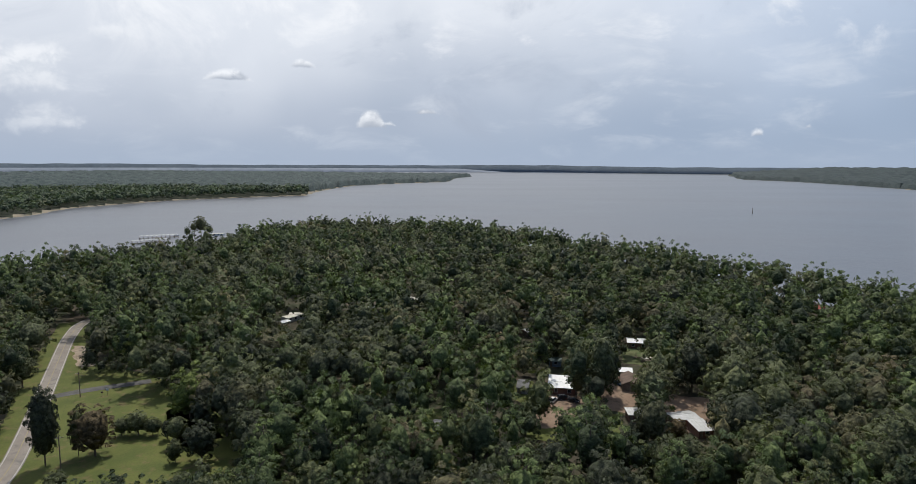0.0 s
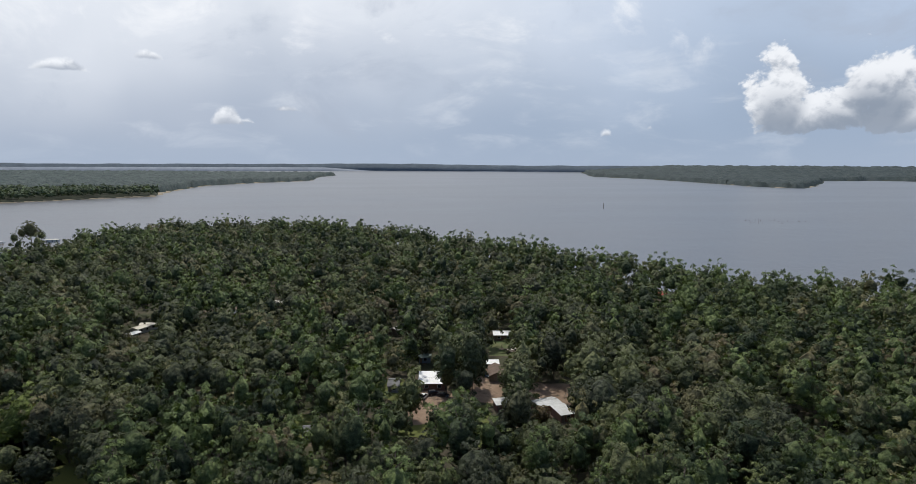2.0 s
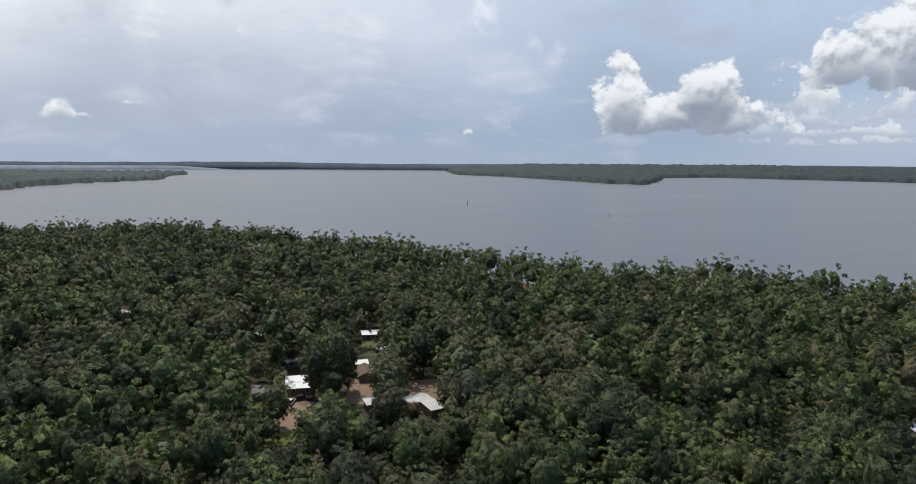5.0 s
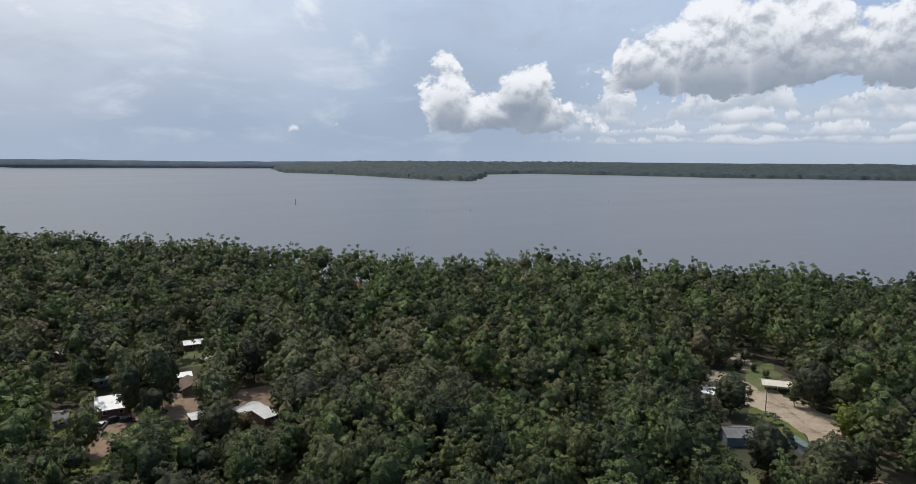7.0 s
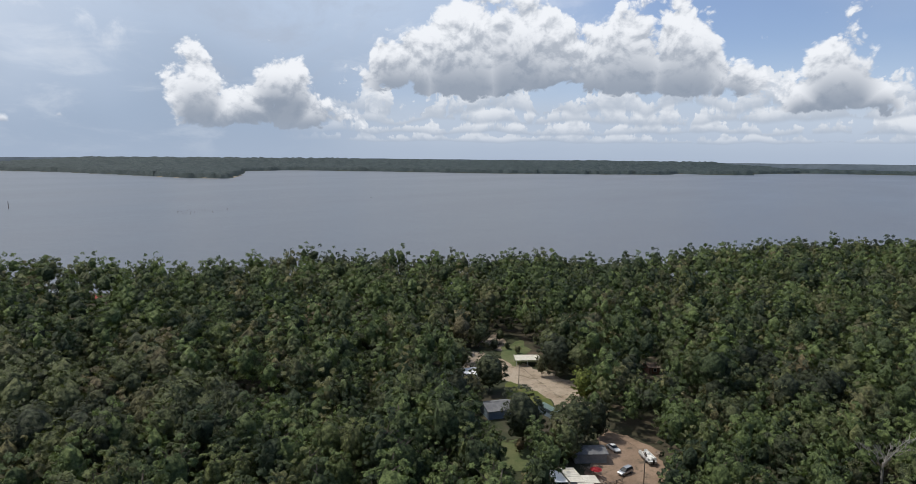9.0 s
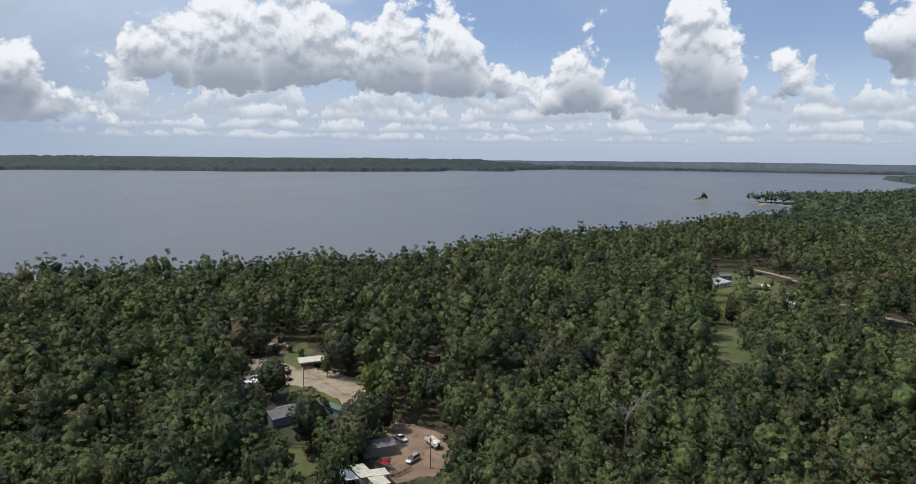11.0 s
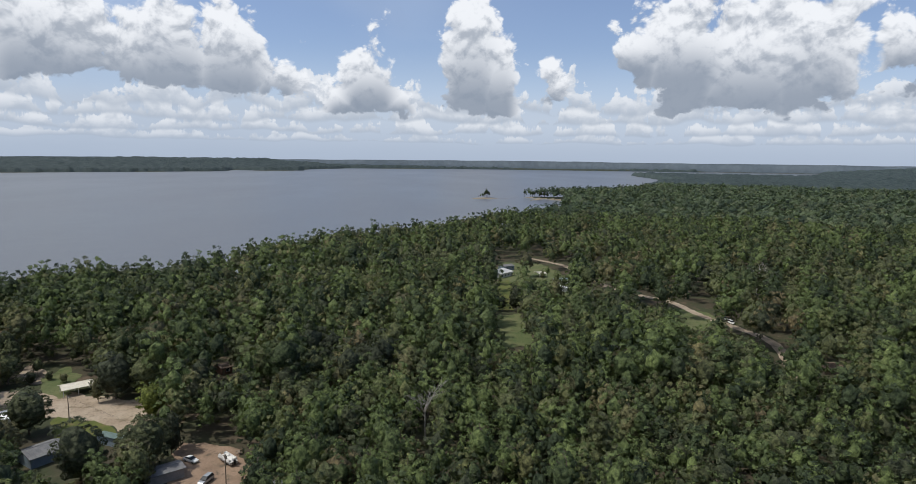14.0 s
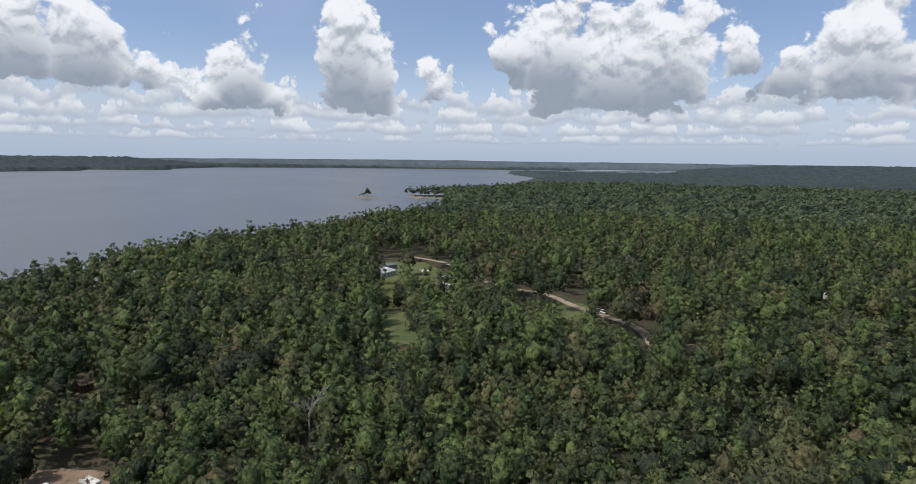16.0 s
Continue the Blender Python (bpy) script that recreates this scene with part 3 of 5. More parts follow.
    tagged(new("ground", me), "wooded lake shore with leaf litter and sandy banks", "ground", kind="structure")


build_ground()
circle = [(4990 * math.cos(a * math.tau / 180), 4990 * math.sin(a * math.tau / 180), 0.0) for a in range(180)]
tagged(mesh_object("water", circle, [range(180)], lake_water), "calm grey lake with a light chop", "lake", kind="structure")


def sand_bank(name, x, y, turn, long, wide, high, label):
    verts, faces = [(0, 0, high)], []
    for ring, f in ((0, 0.6), (1, 1.0)):
        for k in range(28):
            a = k * math.tau / 28
            e = f * (1 + 0.18 * math.sin(3 * a + 1) + 0.1 * math.sin(7 * a))
            verts.append((math.cos(a) * long * e, math.sin(a) * wide * e, high * 0.75 if ring == 0 else -0.4))
    for k in range(28):
        n = (k + 1) % 28
        faces += [(0, 1 + k, 1 + n), (1 + k, 29 + k, 29 + n, 1 + n)]
    ob = mesh_object(name, verts, faces, sand, True)
    ob.matrix_basis = pose(x, y, 0, 0, 0, turn)
    tagged(ob, label, "bank", kind="structure")


sand_bank("island_bank", 1320, -205, -75, 29, 10, 2.2, "low sandy island in the lake")
sand_bank("spit_bank", 1318, -325, -30, 80, 7, 1.2, "sandy beach along the wooded spit")
sand_bank("shoal_bank", 1332, -250, -75, 42, 1.4, 0.25, "thin sandbar between island and spit")


# ---- patches of open ground ----
def outline(poly, jag, seed):
    """The plan outline with an uneven, worn edge."""
    rng = random.Random(seed)
    points = []
    for (ax, ay), (bx, by) in zip(poly, poly[1:] + poly[:1]):
        steps = max(2, int(math.hypot(bx - ax, by - ay) / 1.8))
        for s in range(steps):
            f = s / steps
            points.append((ax + (bx - ax) * f + rng.uniform(-jag, jag), ay + (by - ay) * f + rng.uniform(-jag, jag)))
    for _ in range(1):
        points = [((p[0] + q[0] + n[0]) / 3, (p[1] + q[1] + n[1]) / 3) for p, q, n in zip(points[-1:] + points[:-1], points, points[1:] + points[:1])]
    return points


def patch(name, poly, mat, layer, label, category, jag=1.2):
    bm = bmesh.new()
    face = bm.faces.new([bm.verts.new((x, y, GROUND + 0.05 + 0.03 * layer)) for x, y in outline(poly, jag, len(poly) * 7 + layer)])
    if face.normal.z < 0:
        face.normal_flip()
    bmesh.ops.triangulate(bm, faces=bm.faces[:])
    me = bpy.data.meshes.new(name)
    bm.to_mesh(me)
    bm.free()
    me.materials.append(mat)
    return tagged(new(name, me), label, category, kind="structure")


def ribbon(name, line, half, mat, layer, label="", category="", offset=0.0, dashes=0, parent=None, wobble=0.0):
    """A strip along a line: a road, or a painted line beside its middle."""
    pts = []
    for (ax, ay), (bx, by) in zip(line, line[1:]):
        n = max(1, int(math.hypot(bx - ax, by - ay) / 3))
        pts += [(ax + (bx - ax) * k / n, ay + (by - ay) * k / n) for k in range(n)]
    pts.append(line[-1])
    for _ in range(6):
        pts = pts[:1] + [((p[0] + q[0] + r[0]) / 3, (p[1] + q[1] + r[1]) / 3) for p, q, r in zip(pts, pts[1:], pts[2:])] + pts[-1:]
    verts, faces = [], []
    rng = random.Random(layer + len(pts))
    for k, (x, y) in enumerate(pts):
        a, b = pts[max(0, k - 1)], pts[min(len(pts) - 1, k + 1)]
        length = math.hypot(b[0] - a[0], b[1] - a[1])
        nx, ny = -(b[1] - a[1]) / length, (b[0] - a[0]) / length
        for side in (-half, half):
            s = side + offset + rng.uniform(-wobble, wobble)
            verts.append((x + nx * s, y + ny * s, GROUND + 0.05 + 0.03 * layer))
    for k in range(len(pts) - 1):
        if not dashes or k % dashes < dashes // 2:
            faces.append((2 * k, 2 * k + 2, 2 * k + 3, 2 * k + 1)[::-1])
    ob = mesh_object(name, verts, faces, mat, parent=parent)
    return tagged(ob, label, category, kind="structure") if not parent else ob


GLADE = [(-108, 143), (-60, 146), (-48, 162), (-62, 184), (-88, 210), (-112, 228), (-150, 248), (-190, 310), (-199, 306), (-168, 238), (-137, 178), (-126, 148)]
patch("lawn", GLADE, lawn_grass, -1, "rough green grass round the meadow and road", "lawn")
patch("lawn", MEADOW, lawn_grass, 0, "mown green meadow beside the country road", "lawn")
patch("verge", ROAD_VERGE, lawn_grass, 1, "mown grass verge along the country road", "verge")
road = ribbon("road", ROAD_LINE, 2.9, asphalt, 4, "two-lane asphalt country road with white edge lines", "road")
ribbon("edge_line", ROAD_LINE, 0.13, road_paint, 5, offset=2.45, parent=road)
ribbon("edge_line", ROAD_LINE, 0.13, road_paint, 5, offset=-2.45, parent=road)
ribbon("centre_line", ROAD_LINE, 0.10, yellow_paint, 5, parent=road)
patch("bare_shoulder", [(-172, 272), (-163, 268), (-154, 257), (-145, 242), (-147, 237), (-158, 252)], pale_dirt, 2, "bare sandy ground beside the country road", "ground", 2.4)
ribbon("side_road", SIDE_ROAD_LINE, 2.3, old_asphalt, 3, "dark patched asphalt side road", "road", wobble=0.2)
ribbon("gravel_road", GRAVEL_LINE, 2.4, pale_dirt, 3, "pale gravel lane winding between the trees", "road", wobble=0.5)
for label, mat, poly in (
        ("bare dirt yard in front of a white-roofed house", red_dirt, YARD), ("packed dirt driveway between houses", red_dirt, DRIVE),
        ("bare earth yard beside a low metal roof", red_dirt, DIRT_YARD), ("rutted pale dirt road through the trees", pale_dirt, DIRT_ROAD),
        ("brown dirt parking lot among pines", red_dirt, BOAT_LOT), ("littered yard round a collapsed building", dry_grass, BROKEN_YARD),
        ("sandy yard between trailers in the woods", dry_grass, PARK), ("bare dirt path to a camp in the trees", pale_dirt, DIRT_PATH)):
    patch("dirt_yard", poly, mat, 1, label, "yard", 2.6)
for label, mat, poly in (
        ("green lawn behind a grey outbuilding", lawn_grass, BACK_LAWN), ("lawn round a small blue shed", lawn_grass, SHED_LAWN),
        ("shaded lawn strip under trees", lawn_grass, SIDE_LAWN), ("narrow lawn between trees", lawn_grass, PATH_LAWN),
        ("lawn beside a pale carport", dry_grass, CAMP_LAWN), ("lawn in front of a grey-roofed house", lawn_grass, HOUSE_LAWN),
        ("overgrown garden with a hedge", dry_grass, GARDEN), ("weedy clearing in the woods", dry_grass, CLEARING),
        ("grassy gap leading to the trailers", lawn_grass, PARK_LAWN), ("grass beside the gravel lane", dry_grass, ROADSIDE),
        ("open lawn in the woods", lawn_grass, FAR_LAWN), ("lawn near the lake shore", dry_grass, SHORE_LAWN)):
    patch("lawn", poly, mat, 2, label, "lawn", 2.2)


def shrunk(poly, share):
    """The heart of an outline, where no tree stands or hangs over."""
    cx, cy = sum(p[0] for p in poly) / len(poly), sum(p[1] for p in poly) / len(poly)
    return [(cx + (x - cx) * share, cy + (y - cy) * share) for x, y in poly]


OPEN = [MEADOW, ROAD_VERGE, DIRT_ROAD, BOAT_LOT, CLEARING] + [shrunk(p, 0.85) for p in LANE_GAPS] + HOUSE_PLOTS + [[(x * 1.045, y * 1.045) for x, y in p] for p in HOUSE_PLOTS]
OPEN += [shrunk(p, 0.62) for p in (YARD, DRIVE, DIRT_YARD, BROKEN_YARD, BACK_LAWN, SHED_LAWN, SIDE_LAWN, PATH_LAWN, HOUSE_LAWN, GARDEN, FAR_LAWN, SHORE_LAWN, PARK_LAWN)]
OPEN += [shrunk(p, 0.8) for p in (CAMP_LAWN, DIRT_PATH)] + [shrunk(ROADSIDE, 0.5)]
LANES = [(ROAD_LINE[:6], 6.0), (GRAVEL_LINE, 4.2), (SIDE_ROAD_LINE, 5.0)]

# ---- trees ----
ICO = np.array([(0, 0, -1), (0.72, -0.53, -0.45), (-0.28, -0.85, -0.45), (-0.89, 0, -0.45), (-0.28, 0.85, -0.45), (0.72, 0.53, -0.45),
                (0.28, -0.85, 0.45), (-0.72, -0.53, 0.45), (-0.72, 0.53, 0.45), (0.28, 0.85, 0.45), (0.89, 0, 0.45), (0, 0, 1)])
ICO_FACES = np.array([(0, 1, 2), (1, 0, 5), (0, 2, 3), (0, 3, 4), (0, 4, 5), (1, 5, 10), (2, 1, 6), (3, 2, 7), (4, 3, 8), (5, 4, 9),
                      (1, 10, 6), (2, 6, 7), (3, 7, 8), (4, 8, 9), (5, 9, 10), (6, 10, 11), (7, 6, 11), (8, 7, 11), (9, 8, 11), (10, 9, 11)])


def finer(v, f):
    """One step of subdivision of a unit ball."""
    at, out, verts = {}, [], [tuple(p) for p in v]

    def half(i, j):
        key = (min(i, j), max(i, j))
        if key not in at:
            p = np.add(verts[i], verts[j])
            verts.append(tuple(p / np.linalg.norm(p)))
            at[key] = len(verts) - 1
        return at[key]
    for a, b, c in f:
        ab, bc, ca = half(a, b), half(b, c), half(c, a)
        out += [(a, ab, ca), (b, bc, ab), (c, ca, bc), (ab, bc, ca)]
    return np.array(verts), np.array(out)


BALLS = [(ICO, ICO_FACES)]
DOME_FACES = ICO_FACES[(ICO_FACES != 0).all(1)]
for _ in range(1):
    BALLS.append(finer(*BALLS[-1]))


def hull(rng, wide, up, down, middle, uneven):
    """An uneven rounded crown: gives the place on its skin for directions (n, 3) and a share of its size."""
    bulges = rng.normal(size=(7, 3)) * (1, 1, 0.7)
    bulges /= np.linalg.norm(bulges, axis=1)[:, None]
    gain = rng.uniform(-0.9, 1.0, 7) * uneven
    lean = rng.normal(scale=wide * 0.10, size=2)

    def skin(way, share):
        swell = 1 + (np.maximum(way @ bulges.T, 0) ** 3 * gain).sum(1)
        out = way * (swell * share)[:, None]
        rise = np.where(way[:, 2] > 0, up, down)
        return np.stack([out[:, 0] * wide + lean[0], out[:, 1] * wide + lean[1], middle + out[:, 2] * rise], 1)
    return skin


def oak_hull(rng, height):
    """A broad, rounded crown, hanging low."""
    return hull(rng, height * rng.uniform(0.23, 0.29), height * 0.40, height * 0.36, height * 0.57, 0.34), 0.74


def broad_hull(rng, height):
    """A tree grown in the open, leafy almost to the ground."""
    return hull(rng, height * rng.uniform(0.26, 0.30), height * 0.46, height * 0.46, height * 0.50, 0.36), 0.76


def pine_hull(rng, height):
    """A tall crown on the upper stem, open below, uneven and round on top."""
    return hull(rng, height * rng.uniform(0.155, 0.20), height * 0.36, height * 0.30, height * 0.62, 0.40), 0.58


def shrub_hull(rng, height):
    return hull(rng, height * 0.5, height * 0.5, height * 0.45, height * 0.45, 0.3), 0.8


def grow_crown(rng, shape, clumps, cards, size, ball):
    """Clumps of small bent leaf sprays set over a crown's skin, round a rough heart. Triangles; also the clumps' middles."""
    skin, heart_share = shape
    ball_v, ball_f = BALLS[ball][0], DOME_FACES if ball == 0 else BALLS[ball][1]
    heart = skin(ball_v, heart_share * (0.92 if ball == 0 else 1.0) * (1 + rng.uniform(-0.16, 0.10, len(ball_v))))
    k = np.arange(clumps)
    up = 1.0 - 1.78 * (k + 0.5) / clumps + rng.uniform(-0.06, 0.06, clumps)
    turn = k * 2.39996 + rng.uniform(-0.45, 0.45, clumps)
    flat = np.sqrt(np.maximum(0.0, 1 - up * up))
    way = np.stack([np.cos(turn) * flat, np.sin(turn) * flat, np.clip(up, -1, 1)], 1)
    middles = skin(way, rng.uniform(0.76 if heart_share > 0.7 else 0.66, 0.98, clumps))
    spread = np.ptp(heart, axis=0)
    radius = 1.25 * math.sqrt(spread[0] * spread[2] / clumps) * rng.uniform(0.40, 0.68, clumps)
    n = clumps * cards
    out = rng.normal(size=(n, 3)) * (1, 1, 0.75) + np.repeat(way, cards, 0) * 0.55 + (0, 0, 0.65)
    out /= np.linalg.norm(out, axis=1)[:, None]
    at = np.repeat(middles, cards, 0) + out * (np.repeat(radius, cards) * rng.uniform(0.72, 1.08, n))[:, None] * (1, 1, 0.78)
    face_to = out + rng.normal(scale=0.30, size=(n, 3))
    face_to /= np.linalg.norm(face_to, axis=1)[:, None]
    side = np.cross(face_to, rng.normal(size=(n, 3)))
    side /= np.linalg.norm(side, axis=1)[:, None] + 1e-9
    over = np.cross(face_to, side)
    s = size * rng.uniform(0.65, 1.25, (n, 1))
    four = [at + side * s * rng.uniform(0.5, 1.0, (n, 1)) + over * s * rng.uniform(-0.4, 0.4, (n, 1)) - face_to * s * 0.22,
            at + over * s * rng.uniform(0.5, 1.0, (n, 1)) + face_to * s * 0.10,
            at - side * s * rng.uniform(0.5, 1.0, (n, 1)) + over * s * rng.uniform(-0.4, 0.4, (n, 1)) - face_to * s * 0.22,
            at - over * s * rng.uniform(0.5, 1.0, (n, 1)) + face_to * s * 0.10]
    q = np.arange(n)[:, None] * 4 + len(ball_v)
    verts = np.concatenate([heart, np.stack(four, 1).reshape(-1, 3)])
    faces = np.concatenate([ball_f, q + (0, 1, 3), q + (1, 2, 3)])
    swell = out * 0.75 + np.repeat(way, cards, 0) * 0.45 + rng.normal(scale=0.10, size=(n, 3))
    facing = np.concatenate([ball_v, np.repeat(swell / np.linalg.norm(swell, axis=1)[:, None], 4, 0)])
    slots = np.concatenate([np.zeros(len(ball_f)), np.ones(2 * n)])
    return verts, faces, slots, facing, middles


def tube(bm, a, b, ra, rb, sides=6):
    axis = Vector(b) - Vector(a)
    m = Matrix.Translation((Vector(a) + Vector(b)) / 2) @ axis.to_track_quat("Z", "Y").to_matrix().to_4x4()
    bmesh.ops.create_cone(bm, cap_ends=True, segments=sides, radius1=ra, radius2=rb, depth=axis.length, matrix=m)


def bm_object(name, bm, mat, parent=None, label=""):
    me = bpy.data.meshes.new(name)
    bm.to_mesh(me)
    bm.free()
    me.materials.append(mat)
    ob = new(name, me)
    ob.parent = parent
    if label:
        ob["label"] = label
    return ob


def trunk_mesh(name, middles, height, parent):
    bm = bmesh.new()
    girth = height * 0.015
    tube(bm, (0, 0, -0.3), (0, 0, height * 0.45), girth, girth * 0.75, 7)
    tube(bm, (0, 0, height * 0.45), (0, 0, height * 0.84), girth * 0.75, girth * 0.25, 6)
    for cx, cy, cz in middles[::3]:
        tube(bm, (0, 0, max(height * 0.3, cz - math.hypot(cx, cy) * 0.8)), (cx * 0.9, cy * 0.9, cz), girth * 0.40, girth * 0.12, 4)
    return bm_object(name, bm, bark, parent)


# crown, heart leaves, clumps, sprays in each, spray size, spray leaves
KINDS = {"oak_tree": (oak_hull, oak_leaf, 46, 13, 0.66, oak_spray), "pine_tree": (pine_hull, pine_leaf, 42, 13, 0.60, pine_spray), "broad_tree": (broad_hull, oak_leaf, 54, 13, 0.64, oak_spray), "shrub": (shrub_hull, oak_leaf, 14, 10, 0.32, oak_spray)}
UNIT = {"oak_tree": 18.0, "broad_tree": 16.0, "pine_tree": 21.0, "shrub": 3.5}
LABELS = {"broad_tree": "leafy tree with branches near the ground", "oak_tree": "full green broadleaf tree with a rounded crown", "pine_tree": "tall pine with clumped dark green needles", "shrub": "dense green shrub on grass"}


def grown_tree(kind, seed):
    crown_of, leaf, clumps, cards, size, spray = KINDS[kind]
    rng = np.random.default_rng(seed)
    height = UNIT[kind]
    root = tagged(new(kind), LABELS[kind], "shrub" if kind == "shrub" else "tree", "trees of the lakeside wood")
    verts, faces, slots, facing, middles = grow_crown(rng, crown_of(rng, height), clumps, cards, size, 1)
    verts[:, 2] = np.maximum(verts[:, 2], 0.1)
    crown = new("crown", fast_mesh("crown", verts, faces, leaf, None, spray, slots, facing))
    crown.parent = root
    trunk_mesh("trunk", middles, height, root)
    return root


def simple_tree(kind, seed, clumps, cards, size, ball):
    rng = np.random.default_rng(seed)
    return grow_crown(rng, KINDS[kind][0](rng, UNIT[kind]), clumps, cards, size, ball)[:4]


rng = np.random.default_rng(7)
CZ = EYE[2] - GROUND


def scatter(r0, r1, gap, seed, a0=-148.0, a1=42.0):
    """Tree places on an uneven grid between two distances from the middle of the plan."""
    rnd = np.random.default_rng(seed)
    n = int(r1 / gap) + 1
    i, j = np.meshgrid(np.arange(-n, n + 1), np.arange(-n, n + 1))
    px = (i + (j % 2) * 0.5) * gap + rnd.uniform(-0.42, 0.42, i.shape) * gap
    py = j * gap * 0.9 + rnd.uniform(-0.42, 0.42, i.shape) * gap
    px, py = px.ravel(), py.ravel()
    r, turn = np.hypot(px, py), np.degrees(np.arctan2(-px, py))
    keep = (r >= r0) & (r < r1) & (turn > a0) & (turn < a1)
    px, py = px[keep], py[keep]
    keep = (shore_distance(px, py) > 3.0) & (np.hypot(px - ISLAND[0], py - ISLAND[1]) > 60.0)
    return px[keep], py[keep]


def room_for(px, py, height):
    """The height that each tree may have without standing in, or hanging over, the open ground: 0 where none."""
    free = np.ones(len(px), bool)
    for poly in OPEN:
        free &= ~inside(px, py, poly)
    for line, half in LANES:
        free &= edge_distance(px, py, line, False) > half
    for _, x, y, high, wide, _, _ in SINGLE_TREES:
        free &= np.hypot(px - x, py - y) > 0.24 * high * wide + 1.5
    out = np.zeros(len(px))
    for part in (1.0, 0.8, 0.62, 0.45, 0.3):
        h = height * part
        clash = np.zeros(len(px), bool)
        for share in (0.40, 0.5, 0.58, 0.66, 0.74, 0.8, 0.86, 0.91, 0.96, 1.0):
            k = CZ / (CZ - np.minimum(h * share, CZ * 0.8))
            for poly in OPEN:
                clash |= inside(px * k, py * k, poly)
            clash |= edge_distance(px * k, py * k, LANES[0][0], False) < 3.6
            clash |= (edge_distance(px * k, py * k, LANES[1][0], False) < 2.2) & (np.sin(px * 0.09 + py * 0.13) > 0.1)
        ok = free & ~clash & (out == 0)
        out[ok] = h[ok]
    return out


def plant_things():
    px, py = scatter(96.0, 200.0, 6.8, 11)
    mixed = ripple(px, py, 45.0, 1.3) + rng.uniform(-0.8, 0.8, len(px))
    pine = mixed + np.where(px > 120, 0.35, -0.15) > 0
    height = np.where(pine, rng.uniform(15.0, 26.5, len(px)), rng.uniform(11.0, 21.5, len(px)))
    young = (px > 105) & (py < 78 - 0.25 * (px - 105))
    pine, height = pine | (young & (rng.random(len(px)) < 0.75)), np.where(young, height * 0.80, height)
    room = room_for(px, py, height)
    keep = room > 4
    px, py, pine, room = px[keep], py[keep], pine[keep], room[keep]
    order = np.argsort(np.hypot(px, py))
    stock = {k: [grown_tree(k, 40 + s) for s in range(6)] for k in ("oak_tree", "pine_tree")}
    used = {"oak_tree": 0, "pine_tree": 0}
    rest = []
    for i in order:
        kind = "pine_tree" if pine[i] else "oak_tree"
        turn, size = rng.uniform(0, 360), room[i] / UNIT[kind]
        if used[kind] >= TREE_LIMIT:
            rest.append((px[i], py[i], pine[i], room[i]))
            continue
        m = pose(px[i], py[i], GROUND, rng.uniform(-3, 3), rng.uniform(-3, 3), turn)
        if used[kind] < 6:
            ob = stock[kind][used[kind]]
        else:
            ob = copy_thing(stock[kind][int(rng.integers(6))], m)
        ob.matrix_basis = m @ Matrix.Diagonal((size * rng.uniform(0.9, 1.15), size * rng.uniform(0.9, 1.15), size, 1))
        used[kind] += 1
    return np.array(rest).reshape(-1, 4), stock


TREE_LIMIT = 330
left_over, STOCK = plant_things()


def plant_wood(name, label, places, kinds, seed, leaf=None, spray=None):
    """Many trees as one mass: places are rows of x, y, pine, height."""
    rnd = np.random.default_rng(seed)
    verts, faces, hue, slots, facing, needles, base = [], [], [], [], [], [], 0
    pick = rnd.integers(0, len(kinds["oak_tree"]), len(places))
    ground = land_height(places[:, 0], places[:, 1])
    for kind in ("oak_tree", "pine_tree"):
        for v, (pv, pf, ps, pn) in enumerate(kinds[kind]):
            sel = np.where((pick == v) & ((places[:, 2] > 0) == (kind == "pine_tree")))[0]
            if not len(sel):
                continue
            a = rnd.uniform(0, math.tau, len(sel))
            s = places[sel, 3] / UNIT[kind]
            w = s * rnd.uniform(0.9, 1.2, len(sel))
            x = (pv[None, :, 0] * np.cos(a)[:, None] - pv[None, :, 1] * np.sin(a)[:, None]) * w[:, None] + places[sel, 0][:, None]
            y = (pv[None, :, 0] * np.sin(a)[:, None] + pv[None, :, 1] * np.cos(a)[:, None]) * w[:, None] + places[sel, 1][:, None]
            z = pv[None, :, 2] * s[:, None] + ground[sel][:, None]
            verts.append(np.stack([x, y, z], -1).reshape(-1, 3))
            faces.append((pf[None] + (np.arange(len(sel)) * len(pv))[:, None, None] + base).reshape(-1, 3))
            hue.append(np.repeat(rnd.random(len(sel)), len(pv)))
            slots.append(np.tile(ps, len(sel)))
            nx = pn[None, :, 0] * np.cos(a)[:, None] - pn[None, :, 1] * np.sin(a)[:, None]
            ny = pn[None, :, 0] * np.sin(a)[:, None] + pn[None, :, 1] * np.cos(a)[:, None]
            facing.append(np.stack([nx, ny, np.broadcast_to(pn[:, 2], nx.shape)], -1).reshape(-1, 3))
            needles.append(np.full(len(sel) * len(pv), float(kind == "pine_tree")))
            base += len(sel) * len(pv)
    me = fast_mesh(name, np.concatenate(verts), np.concatenate(faces), leaf or wood_leaf, np.concatenate(hue), spray, np.concatenate(slots),
                   np.concatenate(facing), np.concatenate(needles))
    return tagged(new(name, me), label, "woods", kind="stuff")


